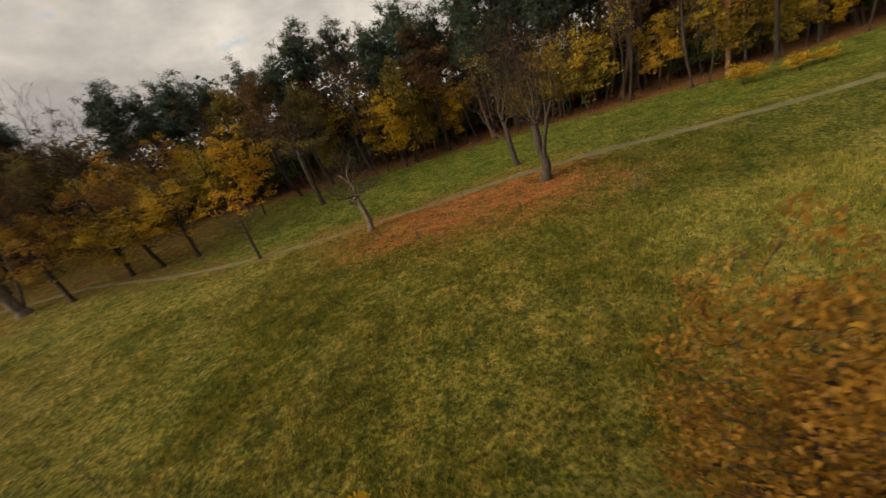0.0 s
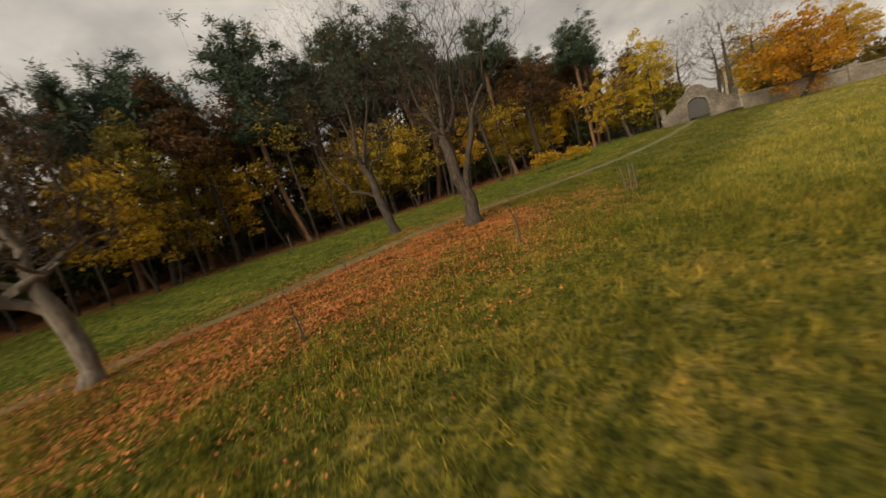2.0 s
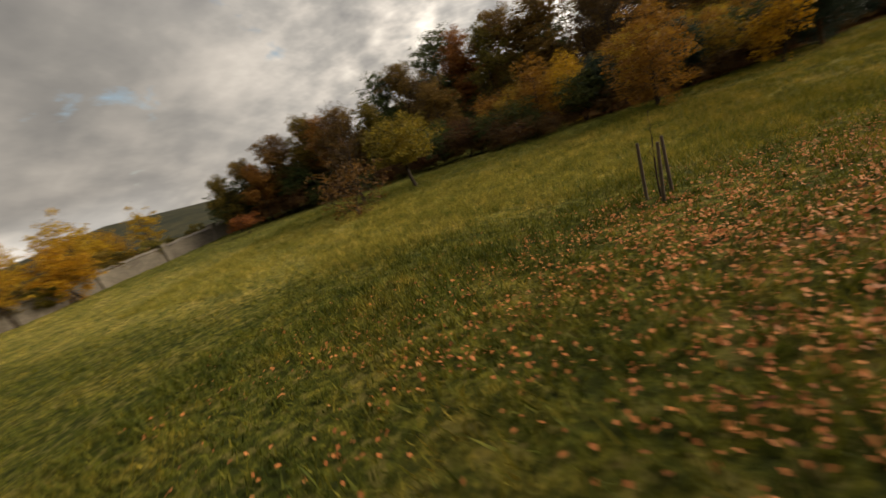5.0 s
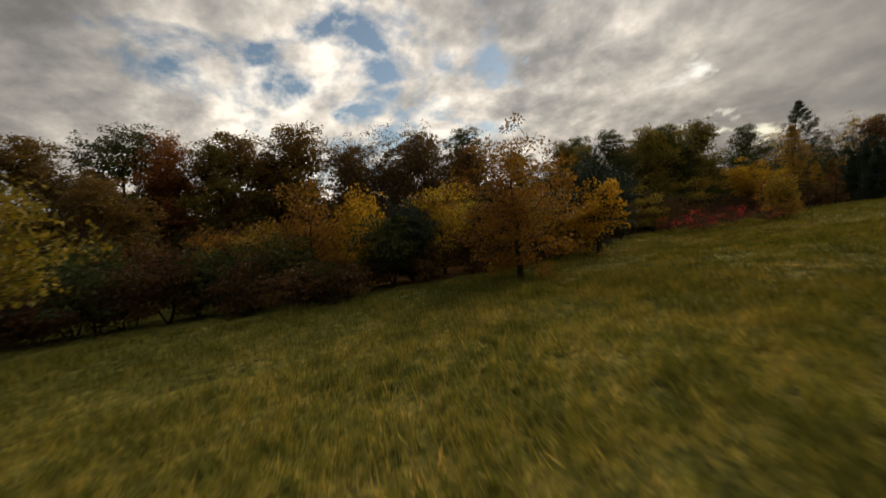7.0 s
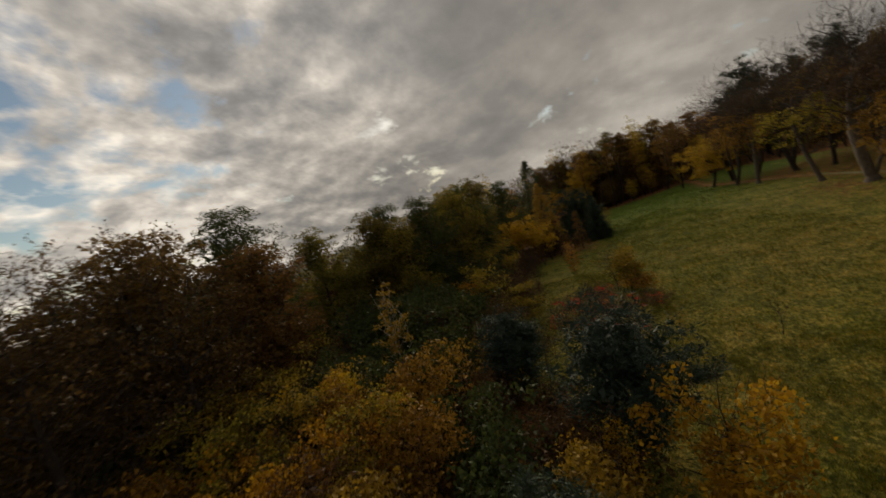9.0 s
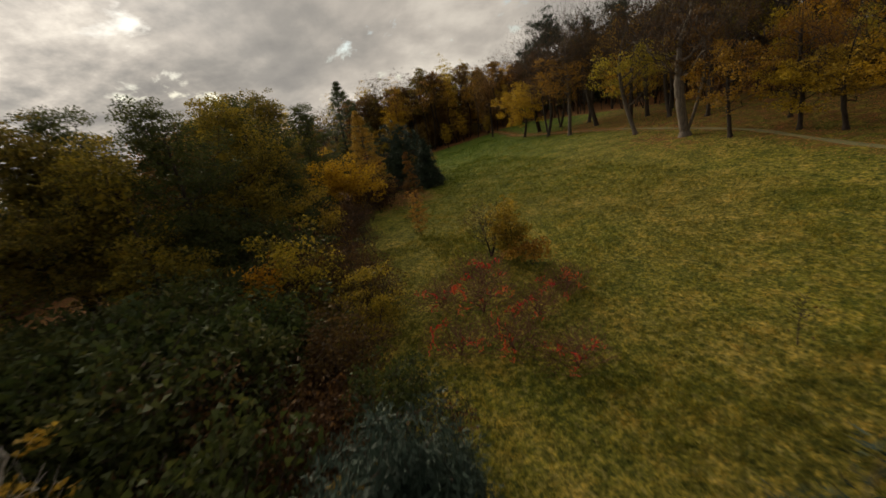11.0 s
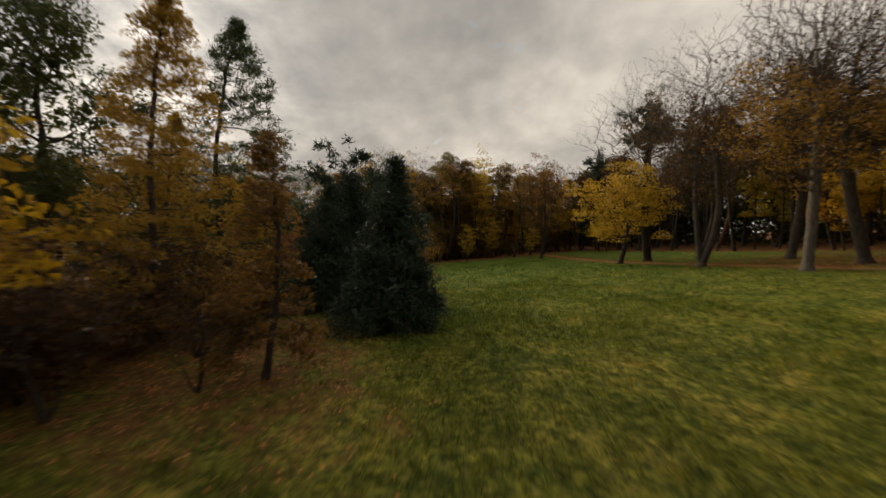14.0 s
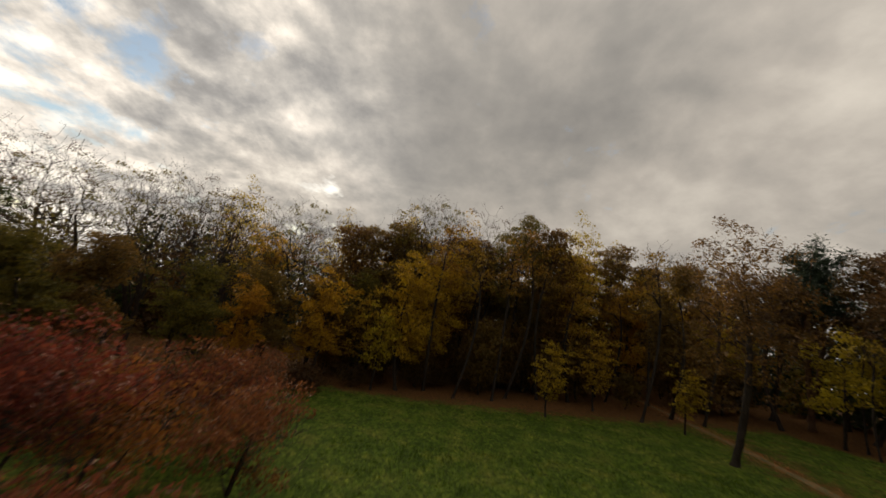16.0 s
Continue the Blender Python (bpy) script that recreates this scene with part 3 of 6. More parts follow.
def grow(rng, pts, top, lean=(0, 0), rise=0.5, step=0.7, wobble=0.08, forks=None):
    """Nodes and parents of a branch system that reaches every point, starting from one stem or several."""
    P, par, ends = [np.zeros(3)], [-1], []
    for fx, fy, fz, *at in forks or [(lean[0], lean[1], top)]:
        last, end = 0, np.array([fx, fy, fz])
        if at:
            last = min(range(len(P)), key=lambda i: abs(P[i][2] - at[0]) + (1.5 * abs(P[i][1] - at[1]) if len(at) > 1 else 0))
        start = P[last].copy()
        m = max(3, int(np.linalg.norm(end - start) / 0.5))
        bend = rng.normal(size=3) * 0.05 * np.linalg.norm(end - start)
        for i in range(1, m + 1):
            s = i / m
            q = start + (end - start) * s + bend * math.sin(math.pi * s) + rng.normal(size=3) * wobble * 0.4 * (0.3 + s)
            P.append(q); par.append(last); last = len(P) - 1
        ends.append(last)
    low = 0.22 * top
    order = np.argsort(np.hypot(pts[:, 0], pts[:, 1]) + 0.55 * np.abs(pts[:, 2] - top * 0.75))
    n = len(P)
    A = np.zeros((n + len(pts) * 6, 3))
    A[:n] = np.array(P)
    for j in order:
        q = pts[j]
        d = q - A[:n]
        dist = np.sqrt((d * d).sum(1))
        hor = np.sqrt(d[:, 0] ** 2 + d[:, 1] ** 2)
        cost = dist + 2.2 * np.maximum(0, rise * hor - d[:, 2]) + 50 * (A[:n, 2] < low)
        b = int(np.argmin(cost))
        m = max(1, min(5, int(dist[b] / step + 0.5)))
        s0, far = A[b].copy(), dist[b]
        for i in range(1, m + 1):
            s = i / m
            sag = np.array([0, 0, -0.06 * far * math.sin(math.pi * s)])
            A[n] = s0 + (q - s0) * s + sag * (1 if rise >= 0 else -1) + (rng.normal(size=3) * wobble * far / m if i < m else 0)
            par.append(b); b = n; n += 1
    return A[:n], np.array(par), (ends if forks else [])


def radii(P, par, root, tip, ends=(), heavy=0.035):
    """Radii by the number of twig ends that each branch bears; the ends of main stems count for more."""
    n = np.ones(len(P))
    child = np.zeros(len(P), bool)
    child[par[1:]] = True
    n[child] = 0
    for e in ends:
        for k in range(7):
            n[e] += heavy * len(P) / 3 / 7
            e = max(par[e], 0)
    for i in range(len(P) - 1, 0, -1):
        n[par[i]] += n[i]
    p = math.log(root / tip) / math.log(max(n[0], 2))
    r = tip * n ** p
    return r, n


def wood_arrays(P, par, r, n, sides, pick, flare=1.5):
    """Tapered tubes along the picked branches, each from its parent's ring to its own."""
    i = np.nonzero(pick)[0]
    i = i[i > 0]
    if not len(i):
        return np.zeros((0, 3)), np.zeros((0, 4), int)
    q = par[i]
    d = P[i] - P[q]
    d /= np.linalg.norm(d, axis=1)[:, None] + 1e-9
    dn = np.zeros_like(P); dn[0] = (0, 0, 1)
    dn[i] = d
    best = np.full(len(P), -1)
    order = np.argsort(n[i])
    best[q[order]] = i[order]
    main = best[q] == i
    d0 = np.where(main[:, None], dn[q], d)
    r0 = np.where(main, r[q], np.minimum(r[q] * 0.9, r[i] * 1.25))
    r0 = np.where((q == 0) & main, r[0] * flare, r0)

    def ring(c, ax, rad):
        ref = np.where(np.abs(ax[:, 2:3]) > 0.95, [[1.0, 0, 0]], [[0, 0, 1.0]])
        ref = np.where(np.abs(ax[:, 2:3]) > 0.6, [[1.0, 0.2, 0]], ref)
        u = np.cross(ax, ref); u /= np.linalg.norm(u, axis=1)[:, None] + 1e-9
        v = np.cross(ax, u)
        t = np.arange(sides) * 2 * np.pi / sides
        return c[:, None] + rad[:, None, None] * (u[:, None] * np.cos(t)[None, :, None] + v[:, None] * np.sin(t)[None, :, None])

    a, b = ring(P[q], d0, r0), ring(P[i], d, r[i])
    V = np.concatenate([a, b], 1).reshape(-1, 3)
    k = np.arange(sides)
    f = np.stack([k, (k + 1) % sides, (k + 1) % sides + sides, k + sides], -1)
    F = (np.arange(len(i)) * 2 * sides)[:, None, None] + f[None]
    return V, F.reshape(-1, 4)


def blades(rng, C, size, aspect, droop=0.0, fold=0.25, spread=None, folded=True):
    """Small leaves, one round each centre: folded lozenges, or plain pointed ones for plants farther off."""
    n = len(C)
    ax = rng.normal(size=(n, 3)) if spread is None else spread + rng.normal(size=(n, 3)) * 0.55
    ax[:, 2] -= droop
    ax /= np.linalg.norm(ax, axis=1)[:, None] + 1e-9
    o = rng.normal(size=(n, 3))
    w = np.cross(ax, o); w /= np.linalg.norm(w, axis=1)[:, None] + 1e-9
    up = np.cross(w, ax)
    s = size * rng.uniform(0.65, 1.35, n)[:, None]
    if not folded:
        V = np.stack([C - ax * s * 0.5 - w * s * aspect * 0.5, C - ax * s * 0.4 + w * s * aspect * 0.6 + up * s * fold * 0.4, C + ax * s * 0.6], 1)
        return V.reshape(-1, 3), np.arange(3 * n).reshape(n, 3)
    V = np.stack([C - ax * s * 0.5, C + w * s * aspect * 0.5 + up * s * fold * 0.4, C + ax * s * 0.5, C - w * s * aspect * 0.5 + up * s * fold * 0.4], 1)
    F = np.arange(4 * n).reshape(n, 4)
    return V.reshape(-1, 3), F


def tree(name, seed, h, r, mat, bark=None, shape="dome", crown=0.62, root=None, n_tips=260, leaves=3500, leaf=0.22, aspect=0.75, cluster=0.35, tip=0.008,
         lean=(0, 0), rise=0.45, top=0.8, wobble=0.09, lobes=0.3, shell=0.45, forks=None, twig_mat=None, kind="leaf", thin=0.0, low=0.0, coarse=0.05, folded=False, per=26, upto=1.0, core=0, heavy=0.035):
    """One plant with trunk, twigs and crown, standing at the origin. crown: share of the height taken by the crown."""
    rng = np.random.default_rng(seed)
    bark = bark or BARK
    root = root or 0.018 * h + 0.04
    rz = h * crown / 2
    zc = h - rz
    pts = crown_points(rng, n_tips, shape, zc, r, rz, lobes, shell)
    pts[:, 0] += lean[0] * pts[:, 2] / h
    pts[:, 1] += lean[1] * pts[:, 2] / h
    P, par, ends = grow(rng, pts, h * top, lean, rise, max(0.35, coarse * h), wobble, forks)
    rad, n = radii(P, par, root, tip, ends, heavy)
    ob = new(name)
    thick = rad > max(0.035, root * 0.16)
    V, F = wood_arrays(P, par, rad, n, 8, thick)
    part("trunk", mesh_of("trunk", V, F, bark, True), ob)
    V, F = wood_arrays(P, par, rad, n, 3, ~thick)
    tagged(part("branchwork", mesh_of("branchwork", V, F, twig_mat or TWIG), ob), kind="stuff")
    if leaves:
        tips = np.nonzero((rad < tip * 2.6) & (P[:, 2] > low))[0]
        if thin:
            keep = np.sin(P[tips] @ rng.normal(size=3) * 1.3 + 2) + np.sin(P[tips] @ rng.normal(size=3) * 1.1) > thin
            tips = tips[keep]
        if upto < 1:
            tips = tips[P[tips, 2] < h * (upto + 0.08 * np.sin(2.1 * P[tips, 0]) * np.sin(1.7 * P[tips, 1]))]
        if kind == "spray":
            # needles set along the twigs
            d = P[tips] - P[par[tips]]
            sel = rng.integers(0, len(tips), leaves)
            d = d[sel] / (np.linalg.norm(d[sel], axis=1)[:, None] + 1e-9)
            c = P[tips[sel]] - (P[tips[sel]] - P[par[tips[sel]]]) * rng.uniform(0, 1, (leaves, 1)) + rng.normal(size=(leaves, 3)) * cluster * (1, 1, 0.6)
            V, F = blades(rng, c, leaf, aspect, 0.0, 0.1, d, folded)
        elif kind == "needle":
            # tufts of needles that point away from the twig's end
            sel = P[tips[rng.integers(0, len(tips), max(8, leaves // 34))]]
            d = rng.normal(size=(leaves, 3)) * (1, 1, 0.75)
            c = sel[rng.integers(0, len(sel), leaves)] + d * cluster * 0.75
            V, F = blades(rng, c, leaf, aspect, -0.15, 0.1, d * 0.9, folded)
        else:
            # leaves in flat sprays round some of the twig ends
            sel = P[tips[rng.integers(0, len(tips), max(8, int(leaves / per)))]]
            d = rng.normal(size=(leaves, 3))
            d *= np.minimum(1, 1.35 / np.linalg.norm(d, axis=1))[:, None] * (1.15, 1.15, 0.5)
            d[:, 2] -= 0.22 * (d[:, 0] ** 2 + d[:, 1] ** 2)
            c = sel[rng.integers(0, len(sel), leaves)] + d * cluster
            V, F = blades(rng, c, leaf, aspect, 0.5, folded=folded)
        if core:
            # older, larger leaves deep in the crown
            mid = np.array([0.5 * lean[0], 0.5 * lean[1], zc])
            c = mid + (P[tips[rng.integers(0, len(tips), core)]] - mid) * rng.uniform(0.45, 0.88, (core, 1)) + rng.normal(size=(core, 3)) * cluster * 0.4
            V2, F2 = blades(rng, c, leaf * 2.3, max(aspect, 0.5), 0.3, folded=folded)
            V, F = np.concatenate([V, V2]), np.concatenate([F, F2 + len(V)])
        part("crown", mesh_of("crown", V, F, mat), ob)
    return ob


def place(ob, x, y, turn=0.0, scale=1.0, sink=0.06):
    ob.matrix_world = Matrix.Translation((x, y, gz(x, y) - sink)) @ Matrix.Rotation(radians(turn), 4, "Z") @ Matrix.Scale(scale, 4)
    return ob


def copy_at(ob, x, y, turn, scale):
    c = copy_thing(ob, Matrix.Identity(4))
    return place(c, x, y, turn, scale)


# ---------------------------------------------------------------- trees along the path
ROW = "trees along the footpath"


def row_trees():
    T = tagged
    a = tree("old_tree", 11, 12.6, 4.6, OLIVE, BARK_OLD, "vase", 0.64, 0.37, 4200, 60, 0.10, tip=0.0045, lean=(0.2, -0.6), rise=0.42, top=0.5, wobble=0.04, lobes=0.25, shell=0.5,
             heavy=0.16, forks=[(-0.05, 0.15, 2.6), (-0.1, 0.35, 5.0, 2.6, 0.15), (-0.25, 1.05, 6.6, 5.0, 0.35), (-0.3, 1.5, 9.4, 6.6, 1.05), (0.1, -0.05, 5.9, 4.4, 0.3), (0.2, -0.4, 8.4, 5.9, -0.05), (0.35, -0.7, 5.7, 4.2, 0.3), (0.4, -1.3, 8.2, 5.7, -0.7),
                    (0.2, -0.95, 3.6, 1.7, 0.1), (0.35, -1.5, 5.0, 3.6, -0.95), (0.5, -1.75, 7.9, 5.0, -1.5), (0.6, -2.5, 6.2, 4.9, -1.5), (0.7, -2.9, 7.8, 6.2, -2.5), (-0.2, 0.5, 8.8, 5.4, 0.3)])
    T(place(a, 9.45, 29.85), "large bare old tree with forked limbs beside the footpath", "tree", ROW)
    b = tree("old_tree", 12, 14.5, 5.0, OLIVE, BARK_OLD, "vase", 0.7, 0.27, 3000, 160, 0.12, tip=0.005, rise=0.4, top=0.5, wobble=0.05, lean=(-0.3, 0.4),
             heavy=0.16, forks=[(-0.25, 0.25, 2.4), (-0.35, 0.4, 4.4, 2.4), (-0.5, 0.5, 5.5, 4.4), (-0.2, 0.2, 8.4, 5.5, 0.5), (-0.9, 0.9, 8.6, 5.4, 0.5), (-1.2, 1.2, 3.2, 2.3), (-1.8, 1.8, 4.6, 3.2, 1.2), (-2.0, 2.0, 6.8, 4.6, 1.8), (0.5, -0.5, 7.4, 4.4, 0.4), (0.9, -0.8, 9.0, 7.4, -0.5)])
    T(place(b, 8.8, 35.6), "leaning bare old tree with several grey stems in grass", "tree", ROW)
    c = tree("small_bare_tree", 13, 7.8, 3.4, BROWN, BARK_PALE, "dome", 0.76, 0.25, 2400, 120, 0.10, tip=0.005, rise=0.2, top=0.55, wobble=0.10, lobes=0.3,
             heavy=0.16, forks=[(-0.1, 0, 2.9), (-0.05, 0.1, 4.4, 2.9), (-0.9, -0.1, 2.9, 1.9), (-1.7, -0.2, 3.9, 2.9), (0.95, 0.2, 3.9, 2.8), (1.5, 0.1, 5.2, 3.9, 0.2), (-0.6, 0.2, 5.0, 4.2), (-1.4, 0.3, 5.9, 5.0, 0.2), (-0.1, -0.2, 5.5, 4.3), (0.8, 0.1, 6.8, 5.5, -0.2), (0.2, 0.9, 5.4, 4.0), (0.3, -1.0, 4.9, 3.4)])
    T(place(c, -5.85, 31.0), "small bare twisted tree with a pale trunk among fallen leaves", "tree", ROW)
    d = tree("small_bare_tree", 14, 7.2, 2.6, GOLD, BARK, "dome", 0.8, 0.13, 700, 600, 0.15, tip=0.005, thin=0.6, cluster=0.3)
    T(place(d, -16.2, 32.2), "small half-bare tree with a few golden leaves by the path", "tree", ROW)
    e = tree("old_tree", 15, 13.0, 5.0, OLIVE, BARK, "dome", 0.75, 0.26, 1800, 1100, 0.18, tip=0.008, thin=0.3, upto=0.6, rise=0.3)
    T(place(e, -12.3, 43.7), "tall nearly bare tree on the green verge before the wood", "tree", ROW)
    for seed, x, y, h, r, lv, th, lab in ((16, -24.4, 37.5, 11.5, 3.8, 2600, 0.0, "yellow maple with a dark trunk beside the path"), (17, -28.0, 37.4, 10.5, 3.4, 2400, 0.2, "yellow maple with a thin crown beside the path"),
                                          (18, -31.2, 37.3, 9.0, 3.2, 2600, 0.0, "low bright yellow maple beside the path"), (19, -35.4, 34.7, 13.0, 4.2, 2200, 0.3, "tall half-bare maple with yellow patches beside the path"),
                                          (29, -34.5, 41.3, 14.0, 4.0, 2600, 0.0, "tall yellow maple behind the footpath"), (30, -56.0, 49.8, 15.0, 4.0, 1600, 0.4, "half-bare maple before the wood")):
        T(place(tree("maple_tree", seed, h, r, YELLOW if seed % 2 == 0 else BRONZE, BARK_DARK, "tall", 0.8, 0.19, 1000, int(lv * 1.9), 0.16, thin=th + 0.15, upto=0.62, tip=0.009, cluster=0.42), x, y), lab, "tree", ROW)
    f = tree("old_tree", 20, 20.4, 6.5, BROWN, BARK_PALE, "vase", 0.72, 0.52, 1900, 2600, 0.19, tip=0.012, thin=0.3, upto=0.55, cluster=0.5, rise=0.5, top=0.6, forks=[(-0.8, 0, 10.5), (1.2, 0.5, 9.0)])
    T(place(f, -40.8, 35.2), "huge old tree with a pale scarred trunk and bare top", "tree", ROW)
    g = tree("maple_tree", 21, 18.5, 5.2, HAZEL, BARK_GREY, "tall", 0.78, 0.26, 2400, 5200, 0.16, tip=0.012, thin=0.2, upto=0.55, cluster=0.5, wobble=0.045, rise=0.5)
    T(place(g, -48.6, 35.8), "tall bare-topped maple with pale trunk and yellow lower leaves", "tree", ROW)
    g2 = tree("maple_tree", 22, 16.5, 5.2, COPPER, BARK_DARK, "tall", 0.78, 0.27, 700, 5500, 0.2, tip=0.007, thin=0.2, cluster=0.5)
    T(place(g2, -58.1, 43.8), "tall maple with thinning golden leaves beside the path", "tree", ROW)
    k1 = tree("old_tree", 23, 21.5, 5.6, BRONZE, BARK_GREY, "tall", 0.76, 0.30, 2400, 5200, 0.16, tip=0.012, thin=0.2, upto=0.55, cluster=0.5, wobble=0.045, rise=0.5)
    T(place(k1, -66.0, 38.0), "tall old tree with bare top and yellow lower leaves", "tree", ROW)
    k2 = tree("old_tree", 24, 22.5, 6.8, BROWN, BARK, "vase", 0.74, 0.36, 3600, 6500, 0.15, tip=0.008, thin=0.0, upto=0.75, cluster=0.5, wobble=0.03, rise=0.5)
    T(place(k2, -66.1, 43.8), "tall old tree with thin brown leaves behind the footpath", "tree", ROW)
    k3 = tree("old_tree", 25, 21.0, 6.4, BROWN, BARK, "vase", 0.74, 0.34, 3600, 6000, 0.15, tip=0.008, thin=0.0, upto=0.7, cluster=0.5, wobble=0.03, rise=0.45, forks=[(-0.9, 0.2, 9.5), (0.9, 0.1, 10.0)])
    T(place(k3, -74.2, 38.9), "tall half-bare tree with a forked trunk by the path", "tree", ROW)
    for o, x, y, t, s in ((k2, -57.5, 46.5, 60, 0.92), (k3, -51.5, 44.5, 140, 0.9), (k2, -73.0, 47.5, 200, 0.95), (k3, -45.0, 43.5, 300, 0.85), (k3, -80.5, 46.0, 20, 0.95)):
        copy_at(o, x, y, t, s)
    k4 = tree("maple_tree", 26, 12.2, 5.6, YELLOW, BARK_DARK, "tall", 0.84, 0.26, 700, 9000, 0.21, tip=0.007, thin=-0.3, cluster=0.62, per=70)
    T(place(k4, -84.6, 39.4), "broad yellow maple with a dark trunk beside the path", "tree", ROW)
    k5 = tree("old_tree", 27, 22.5, 8.0, OLIVE, BARK_DARK, "vase", 0.62, 0.42, 2600, 60, 0.16, tip=0.008, wobble=0.03, rise=0.35)
    T(place(k5, -85.0, 43.6), "broad bare tree with a wide fan of branches", "tree", ROW)
    k6 = tree("beech_tree", 28, 18.0, 3.7, COPPER_DARK, BARK_DARK, "tall", 0.8, 0.24, 900, 9500, 0.15, tip=0.009, cluster=0.45, core=300)
    T(place(k6, -106.0, 41.5), "tall tree with reddish-brown leaves beside the path", "tree", ROW)


row_trees()


# ---------------------------------------------------------------- northern wood
def pine(seed, h, r, crown=0.5, leaves=8500, root=None, leaf=0.27):
    return tree("pine_tree", seed, h, r, NEEDLE, BARK_PINE, "dome", crown, root or 0.011 * h + 0.03, 130, leaves, leaf, 0.28, 0.42, tip=0.014, core=500, rise=0.05, top=0.93, lobes=0.45, shell=0.5, kind="needle", wobble=0.05, coarse=0.12)


WOOD = "trees of the northern wood"


def northern_wood():
    rng = random.Random(5)
    pines = [pine(40 + i, h, r, c) for i, (h, r, c) in enumerate(((17.5, 3.0, 0.52), (19.0, 3.2, 0.46), (16.0, 2.7, 0.58)))]
    yel = [tree("maple_tree", 50 + i, h, r, m, BARK_DARK, "tall", 0.84, 0.11, 170, 4600, 0.17, thin=th, tip=0.01, cluster=0.45, coarse=0.09, core=150) for i, (h, r, m, th) in enumerate(((9.0, 3.0, YELLOW, 0.1), (7.5, 2.6, HAZEL, 0.0), (10.5, 3.2, GOLD, -0.2)))]
    brn = [tree("forest_tree", 60 + i, h, r, m, BARK_DARK, "lobed", 0.74, 0.19, 260, 5200, 0.18, tip=0.01, thin=th - 0.2, cluster=0.42, per=18, coarse=0.1, core=500) for i, (h, r, m, th) in enumerate(((14.5, 3.2, BROWN, -0.5), (13.0, 3.0, OLIVE, -0.2), (15.5, 3.4, BROWN, 0.2)))]
    bare = [tree("forest_tree", 70 + i, h, 2.9, BROWN, BARK_DARK, "tall", 0.66, 0.15, 420, 200, 0.22, tip=0.013, rise=0.7, coarse=0.08) for i, h in enumerate((14.0, 16.0))]
    for o, lab in [(o, "tall dark pine with a bare orange trunk") for o in pines] + [(o, "yellow understorey maple at the edge of the wood") for o in yel] + \
                  [(o, "tall brown-leaved tree in the wood") for o in brn] + [(o, "tall bare slender tree in the wood") for o in bare]:
        tagged(o, lab, "tree", WOOD)
    used = set()

    def put(pool, x, y, s=None):
        i = rng.randrange(len(pool))
        o = pool[i]
        turn, s = rng.uniform(0, 360), s or rng.uniform(0.85, 1.15)
        if id(o) in used:
            return copy_at(o, x, y, turn, s)
        used.add(id(o))
        return place(o, x, y, turn, s)

    # the edge: maples that can be told apart
    for x, y, s, p in ((-1.8, 49.2, 1.0, yel), (0.6, 51.0, 1.05, yel), (-5.0, 54.5, 1.1, yel), (5.6, 52.0, 1.0, yel), (14.0, 50.5, 0.9, yel), (20.5, 50.0, 1.0, yel), (31.0, 47.5, 0.95, yel),
                       (38.7, 46.2, 0.95, yel), (45.0, 45.5, 0.9, yel), (50.0, 45.0, 0.8, yel), (-20.2, 46.5, 1.1, yel), (-27.5, 53, 1.15, yel), (-35.0, 51.5, 1.1, yel), (-44.0, 54.0, 1.1, yel), (-53, 53, 1.1, yel), (-66, 54, 1.0, yel)):
        put(p, x, y, s)
    for row in range(3):
        x = -128.0 + rng.uniform(0, 3)
        while x < 92:
            y = float(wood_edge(x)) + 2.0 + row * 5.0 + rng.uniform(-1.8, 1.8)
            k = rng.random()
            west = x < -38
            if row < 2:
                pool = yel if k < 0.22 else bare if k < (0.55 if west else 0.42) else brn if k < (0.88 if west else 0.74) else pines
            else:
                pool = brn if k < (0.5 if west else 0.2) else bare if k < (0.72 if west else 0.26) else pines
            put(pool, x, y, rng.uniform(1.05, 1.4) if west else rng.uniform(0.95, 1.2))
            x += rng.uniform(3.4, 6.2)
    # slender stems, close together, with leaves only high up
    poles = [tree("forest_tree", 85 + i, h, 1.7, m, BARK_DARK, "tall", 0.42, 0.085, 90, lv, 0.15, tip=0.012, cluster=0.4, coarse=0.1, rise=0.8, wobble=0.03, top=0.9) for i, (h, m, lv) in enumerate(((11.0, HAZEL, 500), (12.5, BROWN, 300), (9.5, YELLOW, 700)))]
    for o in poles:
        tagged(o, "slender young tree with a bare dark stem in the wood", "tree", WOOD)
    x = -112.0
    while x < 56:
        put(poles, x, float(wood_edge(x)) + rng.uniform(0.2, 5.5), rng.uniform(0.8, 1.15))
        x += rng.uniform(0.9, 2.2) if -30 < x < 45 else rng.uniform(1.8, 3.6)
    # tall pines that stand above the edge of the wood
    for x, y, s in ((31.0, 52.7, 1.25), (27.5, 50.0, 1.15), (34.5, 51.0, 1.05), (38.0, 50.6, 1.05), (45.5, 48.5, 1.1), (53.0, 40.5, 1.0), (22.0, 53.0, 1.2), (17.0, 54.0, 1.15), (12.0, 55.0, 1.2), (2.5, 53.0, 1.0), (-2.2, 53.5, 1.05), (-11.3, 57.0, 1.2), (24.5, 55.5, 1.25), (19.5, 50.5, 1.0), (42.0, 52.0, 1.0)):
        put(pines, x, y, s)
    # dim undergrowth between the stems
    ug = tree("undergrowth_shrub", 90, 4.4, 2.0, GREEN, BARK_DARK, "dome", 0.97, 0.06, 220, 1900, 0.18, coarse=0.14, core=300, forks=[(0.6, 0.3, 2.2), (-0.6, 0.4, 2.4), (0.1, -0.6, 2.1)])
